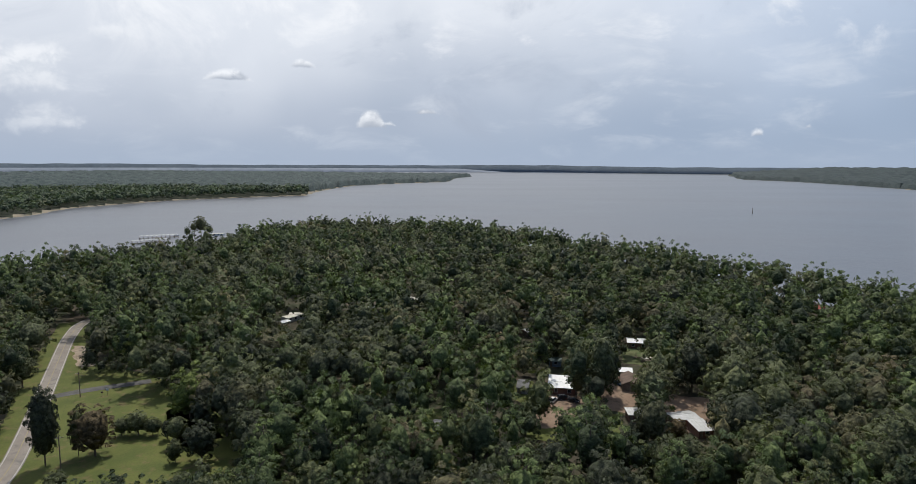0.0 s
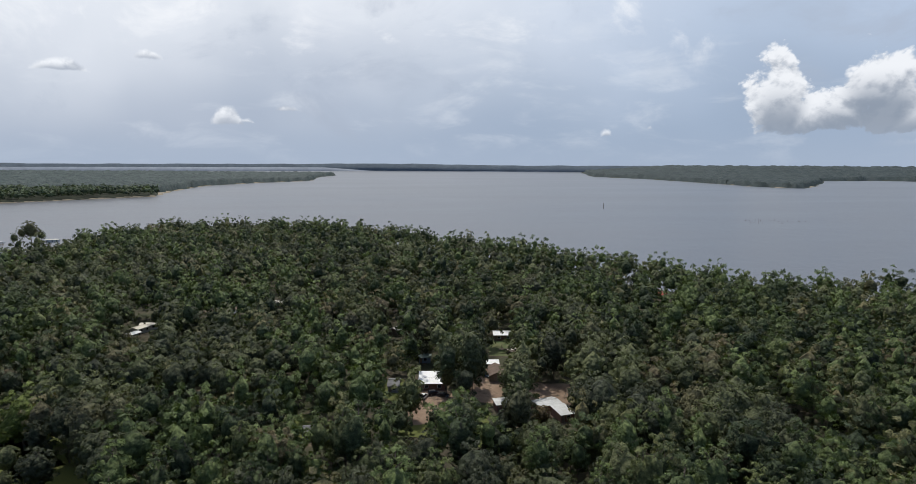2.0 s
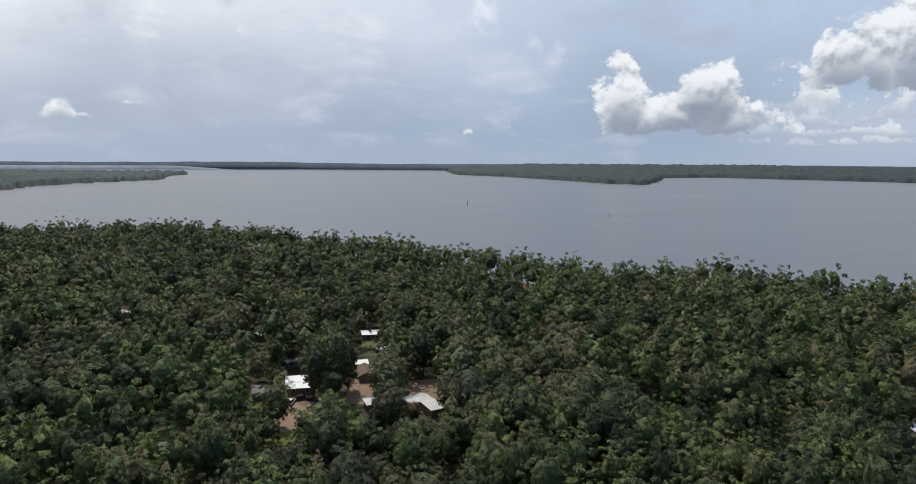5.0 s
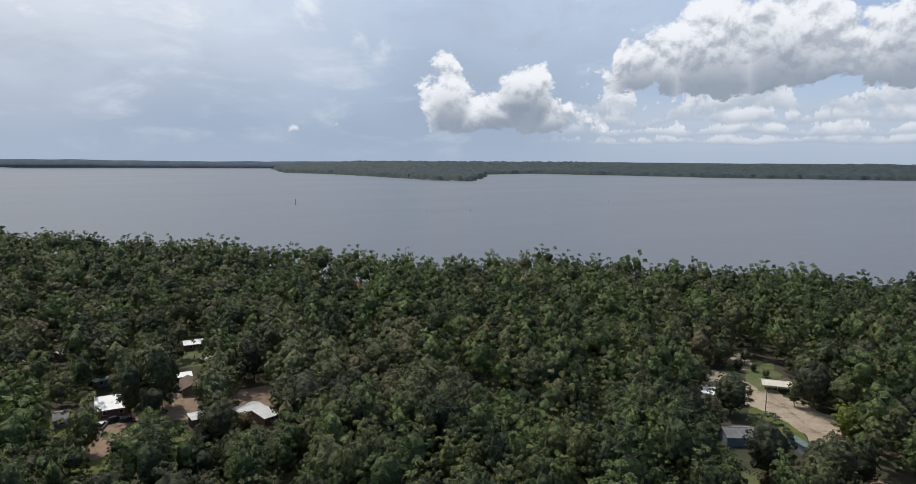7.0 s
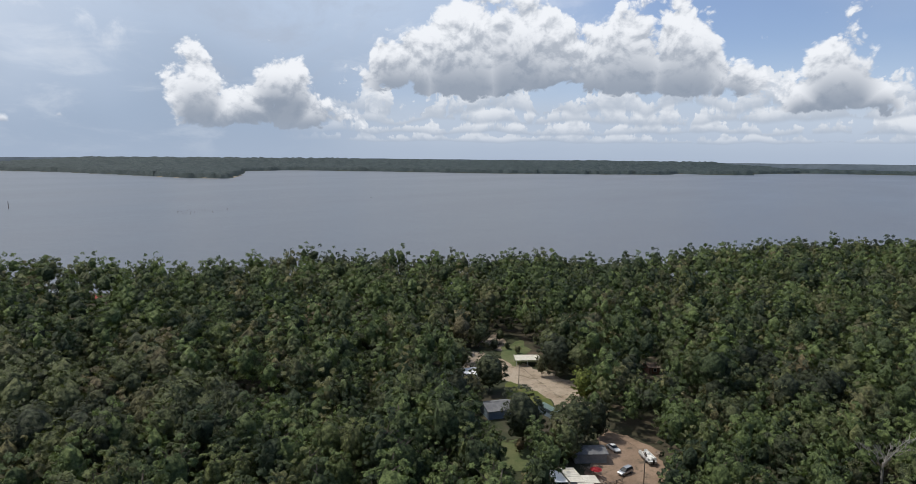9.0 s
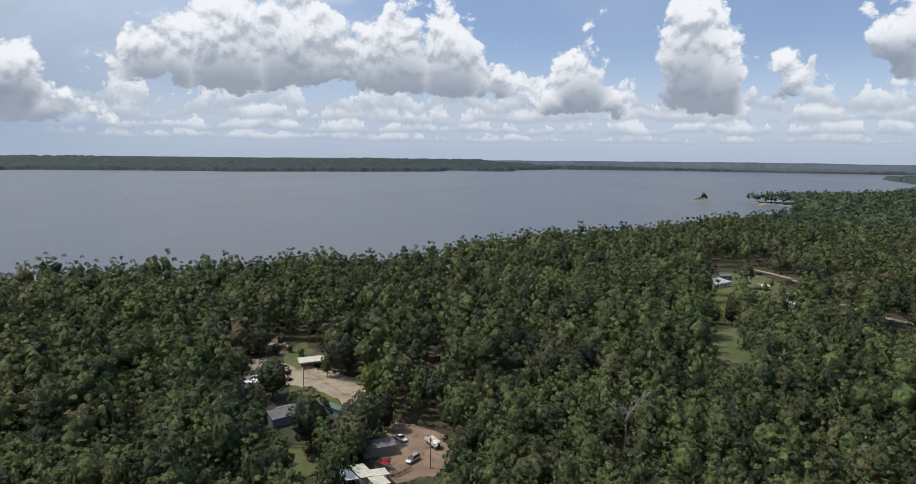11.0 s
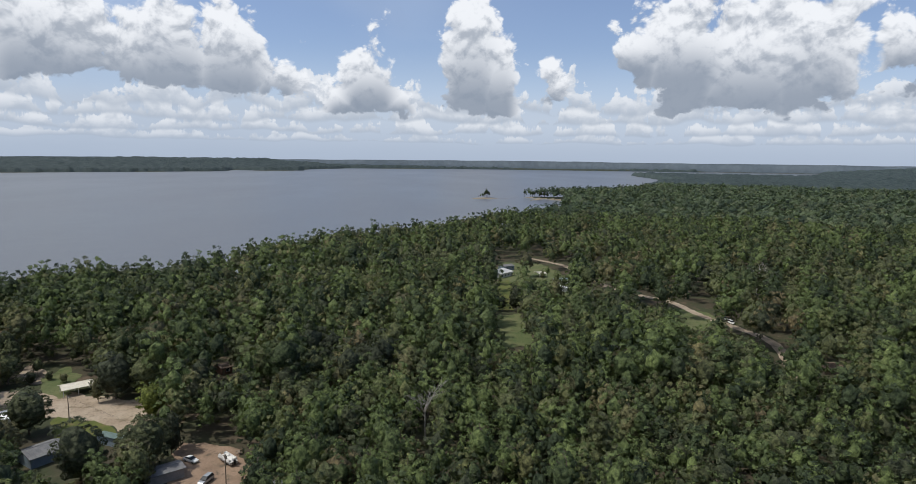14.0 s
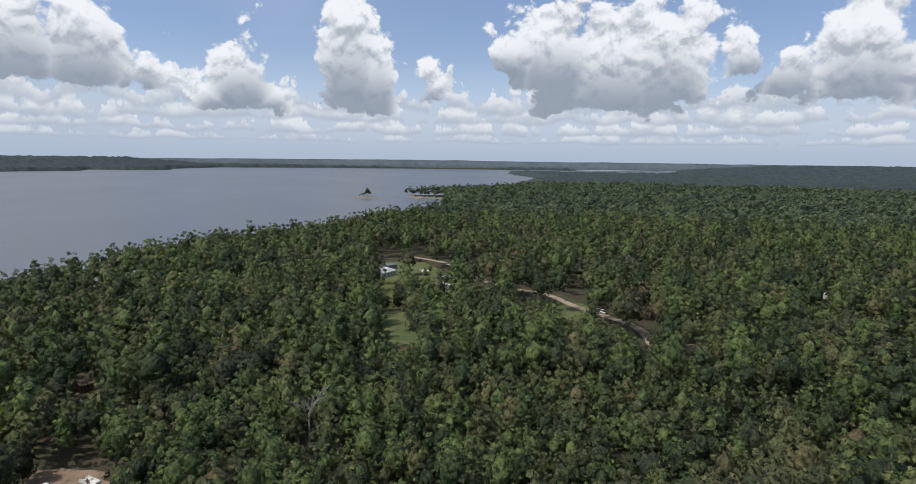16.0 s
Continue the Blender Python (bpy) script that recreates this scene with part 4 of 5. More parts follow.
def wood_places(r0, r1, gap, seed, low=1.0, **turns):
    px, py = scatter(r0, r1, gap, seed, **turns)
    rnd = np.random.default_rng(seed + 1)
    pine = ripple(px, py, 45.0, 1.3) + rnd.uniform(-0.8, 0.8, len(px)) + np.where(px > 120, 0.35, -0.15) > 0
    height = np.where(pine, rnd.uniform(15.0, 27, len(px)), rnd.uniform(11.5, 22, len(px))) * low
    room = room_for(px, py, height)
    keep = room > 4
    return np.stack([px, py, pine, room], 1)[keep]


def stock_of(clumps, cards, size, ball, seed, variants):
    return {k: [simple_tree(k, seed + 10 * v, clumps, cards, size, ball) for v in range(variants)] for k in ("oak_tree", "pine_tree")}


def undergrowth(r0, r1, gap, seed):
    """Low trees that close the wood from below, and the younger pines of the eastern stand."""
    px, py = scatter(r0, r1, gap, seed)
    rnd = np.random.default_rng(seed + 1)
    young = (px > 105) & (py < 78 - 0.25 * (px - 105)) & (px < 300)
    high = np.where(young, rnd.uniform(11.0, 17.0, len(px)), rnd.uniform(4.0, 8.0, len(px)))
    room = room_for(px, py, high)
    keep = (room > 3) & (young | (rnd.random(len(px)) < 0.75))
    return np.stack([px, py, young & (rnd.random(len(px)) < 0.8), room], 1)[keep]


near_wood = np.concatenate([left_over, wood_places(200.0, 380.0, 7.3, 21)])
plant_wood("mixed_wood", "mixed pine and broadleaf wood round the houses", near_wood, stock_of(18, 6, 1.04, 0, 100, 10), 5, wood_leaf, wood_spray)
plant_wood("undergrowth", "low trees and young pines below the mixed wood", undergrowth(96.0, 330.0, 6.4, 61), stock_of(12, 4, 1.35, 0, 150, 8), 8, wood_leaf, wood_spray)
plant_wood("shore_wood", "dense mixed wood along the lake shore", wood_places(380.0, 760.0, 8.4, 31), stock_of(11, 5, 1.35, 0, 200, 10), 6, wood_leaf, wood_spray)
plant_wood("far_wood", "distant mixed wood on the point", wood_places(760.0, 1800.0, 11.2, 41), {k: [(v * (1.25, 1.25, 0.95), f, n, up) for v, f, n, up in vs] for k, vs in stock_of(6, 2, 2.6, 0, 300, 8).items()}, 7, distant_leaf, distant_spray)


def far_canopy():
    """The closed roof of the woods beyond: an uneven sheet of crowns that drops to the ground along the shores."""
    rnd = np.random.default_rng(12)
    turn = np.radians(np.arange(-149, 43, 0.22))
    rings = 1720.0 * 1.0095 ** np.arange(0, 110)
    rings = rings[rings < 4860]
    a, r = np.meshgrid(turn, rings)
    r = r * (1 + rnd.uniform(-0.003, 0.003, r.shape))
    a = a + np.radians(rnd.uniform(-0.08, 0.08, a.shape))
    px, py = -np.sin(a) * r, np.cos(a) * r
    wood = shore_distance(px, py) > 9.0
    pz = land_height(px, py) + np.where(wood, 11.5 + rnd.uniform(-4.5, 6.0, r.shape) + 1.5 * ripple(px, py, 60.0, 4.0), -6.0)
    n, m = len(turn), len(rings)
    i, j = np.meshgrid(np.arange(n - 1), np.arange(m - 1))
    faces = np.stack([j * n + i, j * n + i + 1, (j + 1) * n + i + 1, (j + 1) * n + i], -1).reshape(-1, 4)
    faces = faces[wood.ravel()[faces].any(1)]
    hue = rnd.random(n * m)
    # the canopy's leaf colour already holds the haze
    me = fast_mesh("horizon_wood", np.stack([px, py, pz], -1).reshape(-1, 3), faces, hazed_leaf, hue)
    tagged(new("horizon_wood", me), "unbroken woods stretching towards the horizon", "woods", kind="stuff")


far_canopy()


# ---- the far shore ----
def far_ridge(name, label, distance, a0, a1, low, high, rough, mat, seed):
    """A long low band at the edge of sight with a sloping front: a wooded crest, or a strip standing in for far water.
    """
    verts, faces = [], []
    steps = int((a1 - a0) / 0.12)
    for k in range(steps + 1):
        a = radians(a0 + (a1 - a0) * k / steps)
        x, y = -math.sin(a), math.cos(a)
        top = high + rough * float(ripple(np.array(k * 1.0), np.array(seed * 9.0), 70.0, seed)) + rough * 0.4 * float(ripple(np.array(k * 1.0), np.array(2.0), 9.0, seed))
        fade = min(1.0, (k + 1) / 40, (steps + 1 - k) / 40)
        top = low + (top - low) * fade
        verts += [(x * distance, y * distance, low), (x * (distance + 25), y * (distance + 25), top), (x * (distance + 60), y * (distance + 60), low)]
    for k in range(steps):
        for s in (0, 1):
            faces.append((3 * k + s, 3 * k + s + 1, 3 * k + s + 4, 3 * k + s + 3))
    tagged(mesh_object(name, verts, faces, mat, True), label, "backdrop", kind="structure")


# raised strip added in place of the water beyond the lake sheet
far_ridge("backdrop_lake", "pale far arm of the lake below the hills", 4880.0, -4.0, 44.0, -1.0, 27.0, 0.5, far_lake_sheen, 1.0)
# both ridges carry their haze in the colour
far_ridge("backdrop", "low wooded hills on the far shore", 4910.0, -50.0, 44.0, 2.0, 52.0, 6.0, hazed_hill, 2.0)
far_ridge("backdrop", "low wooded hills on the skyline", 4905.0, -150.0, -45.0, 5.0, 61.0, 4.0, hazed_hill, 5.0)


# ---- buildings ----
def paint(name, a, b, rough=0.7, metal=0.0, scale=0.6):
    return material(name, two_tone(a, b, scale, 6.0, 0.004), rough, metal)


white_metal = paint("white_metal", (0.88, 0.88, 0.87), (0.82, 0.83, 0.82), 0.45)
pale_metal = paint("pale_metal", (0.52, 0.53, 0.52), (0.42, 0.42, 0.41), 0.5, 0.3)
grey_shingle = paint("grey_shingle", (0.15, 0.15, 0.155), (0.20, 0.20, 0.20), 0.9)
brown_shingle = paint("brown_shingle", (0.13, 0.095, 0.075), (0.18, 0.13, 0.10), 0.9)
green_metal = paint("green_metal", (0.13, 0.19, 0.17), (0.17, 0.23, 0.21), 0.5)
red_metal = paint("red_metal", (0.42, 0.10, 0.07), (0.34, 0.08, 0.06), 0.6)
cream_metal = paint("cream_metal", (0.74, 0.70, 0.60), (0.64, 0.60, 0.50), 0.5)
brick_wall = paint("brick_wall", (0.16, 0.085, 0.065), (0.21, 0.12, 0.09), 0.9)
wood_wall = paint("wood_wall", (0.20, 0.16, 0.12), (0.28, 0.23, 0.18), 0.85)
white_wall = paint("white_wall", (0.62, 0.62, 0.60), (0.52, 0.52, 0.50), 0.7)
blue_wall = paint("blue_wall", (0.17, 0.22, 0.27), (0.21, 0.26, 0.31), 0.7)
grey_wall = paint("grey_wall", (0.24, 0.24, 0.24), (0.32, 0.31, 0.30), 0.8)
dark_glass = material("dark_glass", lambda g, b: g.put(b.inputs["Base Color"], rgb(0.02, 0.025, 0.03)), 0.08)
timber = paint("timber", (0.17, 0.13, 0.10), (0.25, 0.20, 0.155), 0.9)
concrete = paint("concrete", (0.38, 0.36, 0.33), (0.30, 0.285, 0.26), 0.9)
rubber = paint("rubber", (0.02, 0.02, 0.02), (0.03, 0.03, 0.03), 0.8)
steel = paint("steel", (0.45, 0.46, 0.47), (0.36, 0.37, 0.38), 0.4, 0.8)
car_silver = paint("car_silver", (0.50, 0.51, 0.52), (0.46, 0.47, 0.48), 0.25, 0.5)
car_white = paint("car_white", (0.80, 0.80, 0.79), (0.75, 0.75, 0.74), 0.25)
car_blue = paint("car_blue", (0.12, 0.18, 0.24), (0.10, 0.15, 0.20), 0.25, 0.3)
car_dark = paint("car_dark", (0.035, 0.035, 0.04), (0.05, 0.05, 0.055), 0.25, 0.3)
lamp_glass = paint("lamp_glass", (0.85, 0.85, 0.82), (0.75, 0.75, 0.72), 0.1)
tail_red = paint("tail_red", (0.45, 0.03, 0.02), (0.38, 0.03, 0.02), 0.2)
cushion = paint("cushion", (0.78, 0.77, 0.74), (0.68, 0.67, 0.64), 0.7)
umbrella_red = paint("umbrella_red", (0.50, 0.045, 0.055), (0.42, 0.04, 0.05), 0.8)


def block(bm, x0, x1, y0, y1, z0, z1, bevel=0.0):
    made = bmesh.ops.create_cube(bm, size=1.0, matrix=Matrix.Translation(((x0 + x1) / 2, (y0 + y1) / 2, (z0 + z1) / 2)) @ Matrix.Diagonal((x1 - x0, y1 - y0, z1 - z0, 1)))
    if bevel:
        edges = list({e for v in made["verts"] for e in v.link_edges})
        bmesh.ops.bevel(bm, geom=edges, offset=bevel, segments=2, affect="EDGES")


def part(name, bm, mat, parent, label=""):
    return bm_object(name, bm, mat, parent, label)


def box_part(name, size, mat, parent, bevel=0.0, label=""):
    bm = bmesh.new()
    block(bm, *size, bevel)
    return part(name, bm, mat, parent, label)


def slab_roof(bm, points, thick):
    """A sloping roof sheet out of four corners, with its thickness."""
    top = [bm.verts.new(p) for p in points]
    low = [bm.verts.new((p[0], p[1], p[2] - thick)) for p in points]
    bm.faces.new(top)
    bm.faces.new(low[::-1])
    for k in range(4):
        bm.faces.new((top[k], low[k], low[(k + 1) % 4], top[(k + 1) % 4]))


def house(x, y, turn, w, d, wall_h, pitch, roof_mat, wall_mat, label, ribs=True, gable=True, open_sides=False, name="house"):
    """A small building: ridge along its own x axis when gabled, else one slope falling to the front (-y)."""
    root = tagged(new(name), label, "building")
    hw, hd, over = w / 2, d / 2, 0.4
    rise = pitch * (hd if gable else d)
    if open_sides:
        for sx in (-hw + 0.15, 0, hw - 0.15):
            for sy in (-hd + 0.15, hd - 0.15):
                box_part("post", (sx - 0.08, sx + 0.08, sy - 0.08, sy + 0.08, -0.2, wall_h + (0 if sy < 0 or gable else rise * 0.97)), wall_mat, root)
    else:
        bm = bmesh.new()
        foot = [(-hw, -hd), (hw, -hd), (hw, hd), (-hw, hd)]
        low = [bm.verts.new((a, b, -0.2)) for a, b in foot]
        if gable:
            high = [bm.verts.new((a, b, wall_h)) for a, b in foot]
            r0, r1 = bm.verts.new((-hw, 0, wall_h + rise)), bm.verts.new((hw, 0, wall_h + rise))
            bm.faces.new((low[0], low[1], high[1], high[0]))
            bm.faces.new((low[2], low[3], high[3], high[2]))
            bm.faces.new((low[1], low[2], high[2], r1, high[1]))
            bm.faces.new((low[3], low[0], high[0], r0, high[3]))
        else:
            high = [bm.verts.new((a, b, wall_h + (rise if b > 0 else 0))) for a, b in foot]
            for k in range(4):
                bm.faces.new((low[k], low[(k + 1) % 4], high[(k + 1) % 4], high[k]))
        part("wall", bm, wall_mat, root)
        count = max(1, int(w / 3.2))
        for k in range(count):
            cx = -hw + (k + 0.5) * w / count + 0.25
            pane = box_part("window", (cx - 0.55, cx + 0.55, -hd - 0.03, -hd + 0.05, 1.0, 2.05), dark_glass, root)
            bm = bmesh.new()
            for a0, a1, b0, b1 in ((cx - 0.65, cx - 0.55, 0.9, 2.15), (cx + 0.55, cx + 0.65, 0.9, 2.15), (cx - 0.55, cx + 0.55, 0.9, 1.0), (cx - 0.55, cx + 0.55, 2.05, 2.15)):
                block(bm, a0, a1, -hd - 0.06, -hd + 0.05, b0, b1)
            part("frame", bm, white_wall, pane, "white window frame")
        door = box_part("door", (-hw + 0.35, -hw + 1.2, -hd - 0.05, -hd + 0.04, 0.0, 2.0), timber, root)
        box_part("door_handle", (-hw + 1.05, -hw + 1.1, -hd - 0.1, -hd - 0.05, 0.95, 1.05), steel, door)
    bm = bmesh.new()
    ew, ed, t = hw + over, hd + over, 0.12
    lift = wall_h + t
    drop = pitch * over
    if gable:
        slab_roof(bm, [(-ew, -ed, lift - drop), (ew, -ed, lift - drop), (ew, 0, lift + rise), (-ew, 0, lift + rise)], t)
        slab_roof(bm, [(ew, ed, lift - drop), (-ew, ed, lift - drop), (-ew, 0, lift + rise), (ew, 0, lift + rise)], t)
        block(bm, -ew, ew, -0.12, 0.12, lift + rise - 0.05, lift + rise + 0.05)
    else:
        slab_roof(bm, [(-ew, -ed, lift - drop), (ew, -ed, lift - drop), (ew, ed, lift + rise + drop), (-ew, ed, lift + rise + drop)], t)
    roof = part("roof", bm, roof_mat, root)
    if ribs:
        n = int(2 * ew / 0.9)
        for k in range(n + 1):
            cx = -ew + 0.04 + k * (2 * ew - 0.08) / n
            bm = bmesh.new()
            if gable:
                for s in (-1, 1):
                    tube(bm, (cx, s * ed, lift - drop + 0.02), (cx, 0, lift + rise + 0.02), 0.035, 0.035, 4)
            else:
                tube(bm, (cx, -ed, lift - drop + 0.02), (cx, ed, lift + rise + drop + 0.02), 0.035, 0.035, 4)
            part("roof_rib", bm, roof_mat, roof)
    root.matrix_basis = pose(x, y, GROUND, 0, 0, turn)
    return root


house(34.2, 219.5, -10, 9.0, 8.5, 2.6, 0.16, white_metal, brick_wall, "low house with a bright white metal roof and brick walls", gable=False)
house(20.6, 219.5, -10, 3.6, 8.0, 2.4, 0.22, grey_shingle, grey_wall, "grey outbuilding with a shingle roof beside a lawn", ribs=False)
house(59.0, 225.0, 80, 11.0, 5.2, 2.5, 0.45, brown_shingle, wood_wall, "house with a weathered brown gable roof", ribs=False)
house(60.3, 235.6, -10, 4.4, 3.6, 2.3, 0.10, white_metal, wood_wall, "small lean-to with a pale metal roof", gable=False)
house(53.8, 194.3, 0, 6.0, 4.6, 2.5, 0.07, pale_metal, brick_wall, "low carport with a pale metal roof and dark walls", gable=False)
house(67.0, 191.6, 15, 8.0, 5.6, 2.6, 0.16, pale_metal, brick_wall, "long house with a pale ribbed metal roof")
house(70.0, 184.2, 10, 4.6, 6.4, 2.4, 0.10, pale_metal, brick_wall, "lower wing with a grey metal roof", gable=False)
house(75.0, 275.6, -10, 8.2, 7.2, 2.6, 0.20, white_metal, brick_wall, "house with a white metal roof among the trees")
house(-7.8, 184.2, -10, 2.5, 4.4, 2.5, 0.30, grey_shingle, blue_wall, "small blue-grey shed with a grey roof", ribs=False, name="shed")
house(-88.0, 314.6, 60, 7.0, 4.5, 2.5, 0.16, cream_metal, white_wall, "pale trailer roof between dark trees")
house(-85.6, 321.0, 5, 7.5, 4.2, 2.5, 0.16, cream_metal, white_wall, "cream-roofed mobile home between dark trees")
house(-88.0, 304.6, 60, 5.0, 3.6, 2.4, 0.16, white_metal, white_wall, "small white metal canopy in the woods", open_sides=True, name="canopy")
house(-28.5, 358.6, -30, 7.0, 5.2, 2.6, 0.20, cream_metal, wood_wall, "cream-roofed cabin deep in the wood")
house(-50.2, 338.4, 30, 4.0, 4.4, 2.5, 0.20, pale_metal, wood_wall, "small pale-roofed cabin in the wood")
house(29.4, 291.5, 40, 6.5, 6.0, 2.6, 0.25, pale_metal, wood_wall, "grey metal-roofed house behind trees")
house(35.6, 248.0, -10, 4.5, 3.6, 2.2, 0.12, green_metal, blue_wall, "teal-roofed storage shed behind trees", gable=False, name="shed")
house(196.0, 112.6, -40, 6.0, 5.0, 2.5, 0.12, white_metal, white_wall, "white metal roof of a trailer beside the dirt road", gable=False)
house(222.6, 103.2, 125, 9.0, 6.0, 2.6, 0.28, cream_metal, white_wall, "cream metal carport on white posts", open_sides=True, name="carport")
house(172.6, 89.8, 140, 8.6, 8.0, 2.7, 0.30, grey_shingle, blue_wall, "grey-shingled house with blue-grey walls")
house(180.0, 74.6, 62, 10.5, 2.6, 2.3, 0.12, green_metal, blue_wall, "long narrow green metal roof along the lawn", gable=False)
house(158.6, 54.6, 125, 8.5, 4.8, 2.6, 0.18, grey_shingle, grey_wall, "weathered grey board cabin under trees", ribs=False, name="cabin")
house(143.0, 53.2, 45, 6.6, 3.2, 2.5, 0.10, cream_metal, white_wall, "white-roofed trailer beside the parking lot", gable=False, name="trailer_home")
house(140.8, 56.2, 45, 5.4, 2.6, 2.3, 0.10, white_metal, white_wall, "pale awning roof beside the parking lot", gable=False, open_sides=True, name="canopy")
house(143.8, 48.8, 40, 3.0, 3.0, 2.3, 0.08, cream_metal, timber, "small cream awning over a deck", gable=False, open_sides=True, name="canopy")
house(139.6, 47.6, 45, 4.0, 3.2, 2.4, 0.08, cream_metal, white_wall, "cream flat-roofed trailer at the lot's edge", gable=False, name="trailer_home")
house(428.0, -80.0, -45, 15.0, 8.0, 3.0, 0.16, pale_metal, white_wall, "large pale metal-roofed hall among trailers", gable=False)
house(455.0, -88.0, -60, 9.0, 7.0, 3.0, 0.2, grey_shingle, blue_wall, "dark blue-grey house behind a metal hall", ribs=False)
house(426.0, -106.0, -70, 5.5, 7.5, 2.6, 0.12, cream_metal, white_wall, "cream metal canopy beside the lane", open_sides=True, name="canopy")
house(403.0, -114.0, -80, 8.0, 7.0, 2.6, 0.15, green_metal, white_wall, "grey-green roofed trailer with a white porch")
house(376.0, -108.5, -30, 4.0, 4.5, 2.4, 0.1, white_metal, white_wall, "white camper beside a sandy track", gable=False, name="trailer_home")
house(222.2, -169.6, -85, 8.0, 6.0, 2.5, 0.2, brown_shingle, wood_wall, "brown-roofed house half hidden by trees", ribs=False)
house(190.4, 345.4, 36, 7.6, 5.0, 2.6, 0.3, red_metal, wood_wall, "red-roofed lake house among trees")
house(295.0, -320.0, -70, 5.0, 4.0, 2.6, 0.15, white_metal, white_wall, "white trailer roof in the far wood")
house(271.0, -323.0, -90, 5.0, 4.0, 2.6, 0.15, cream_metal, white_wall, "cream roof in the far wood")
house(240.0, 59.4, -50, 4.2, 5.2, 2.5, 0.35, brown_shingle, brick_wall, "small brown-roofed cabin in the pines", ribs=False, name="cabin")
house(198.5, 398.0, 20, 6.0, 5.0, 2.6, 0.2, pale_metal, white_wall, "pale-roofed lake house near the shore")
house(222.0, 359.0, 10, 5.0, 4.5, 2.6, 0.2, white_metal, white_wall, "white cottage near the shore")
house(259.0, 331.0, -20, 6.0, 4.5, 2.6, 0.2, pale_metal, white_wall, "pale-roofed boathouse near the shore")
house(297.0, 295.0, -30, 5.0, 4.5, 2.6, 0.2, white_metal, white_wall, "white-roofed cottage behind shore trees")
house(-262.0, 676.0, 4, 11.0, 5.0, 2.6, 0.15, cream_metal, white_wall, "low pale marina office on the point")


def collapsed_hut():
    root = tagged(new("collapsed_hut"), "collapsed wooden building of bleached boards and roofing", "ruin")
    rnd = random.Random(4)
    for k in range(26):
        length, wide = rnd.uniform(1.5, 4.5), rnd.uniform(0.25, 1.2)
        ob = box_part("board", (-length / 2, length / 2, -wide / 2, wide / 2, -0.03, 0.03), rnd.choice((wood_wall, timber, cream_metal)), root)
        ob.matrix_basis = pose(rnd.uniform(-3.6, 3.6), rnd.uniform(-3.6, 3.6), 0.25 + rnd.random() * 1.2, rnd.uniform(-30, 30), rnd.uniform(-25, 25), rnd.uniform(0, 180))
    box_part("post", (-3.0, -2.8, 2.8, 3.0, -0.2, 2.6), timber, root)
    box_part("post", (2.8, 3.0, 2.8, 3.0, -0.2, 2.2), timber, root)
    root.matrix_basis = pose(73.5, 256.0, GROUND, 0, 0, 10)


collapsed_hut()


# ---- vehicles ----
def wheel(parent, x, y, r):
    bm = bmesh.new()
    bmesh.ops.create_cone(bm, cap_ends=True, segments=16, radius1=r, radius2=r, depth=0.22, matrix=Matrix.Translation((x, y, r)) @ Matrix.Rotation(math.pi / 2, 4, "X"))
    bmesh.ops.bevel(bm, geom=[e for e in bm.edges if e.is_manifold and len(e.link_faces[0].verts) != len(e.link_faces[1].verts)], offset=0.04, segments=2, affect="EDGES")
    tyre = part("wheel", bm, rubber, parent, "black tyre on a pale rim")
    bm = bmesh.new()
    bmesh.ops.create_cone(bm, cap_ends=True, segments=12, radius1=r * 0.6, radius2=r * 0.5, depth=0.25, matrix=Matrix.Translation((x, y, r)) @ Matrix.Rotation(math.pi / 2, 4, "X"))
    part("rim", bm, steel, tyre)


def loft(bm, sections):
    """A body through cross-sections: (x, half width, z low, z high, half width at the top)."""
    rings = []
    for x, w, z0, z1, wt in sections:
        zm = z0 + (z1 - z0) * 0.62
        ring = [(x, -w * 0.94, z0), (x, -w, z0 + 0.12), (x, -w, zm), (x, -wt, z1), (x, wt, z1), (x, w, zm), (x, w, z0 + 0.12), (x, w * 0.94, z0)]
        rings.append([bm.verts.new(p) for p in ring])
    for a, b in zip(rings, rings[1:]):
        for k in range(8):
            bm.faces.new((a[k], a[(k + 1) % 8], b[(k + 1) % 8], b[k]))
    bm.faces.new(rings[0][::-1])
    bm.faces.new(rings[-1])
    bmesh.ops.recalc_face_normals(bm, faces=bm.faces[:])


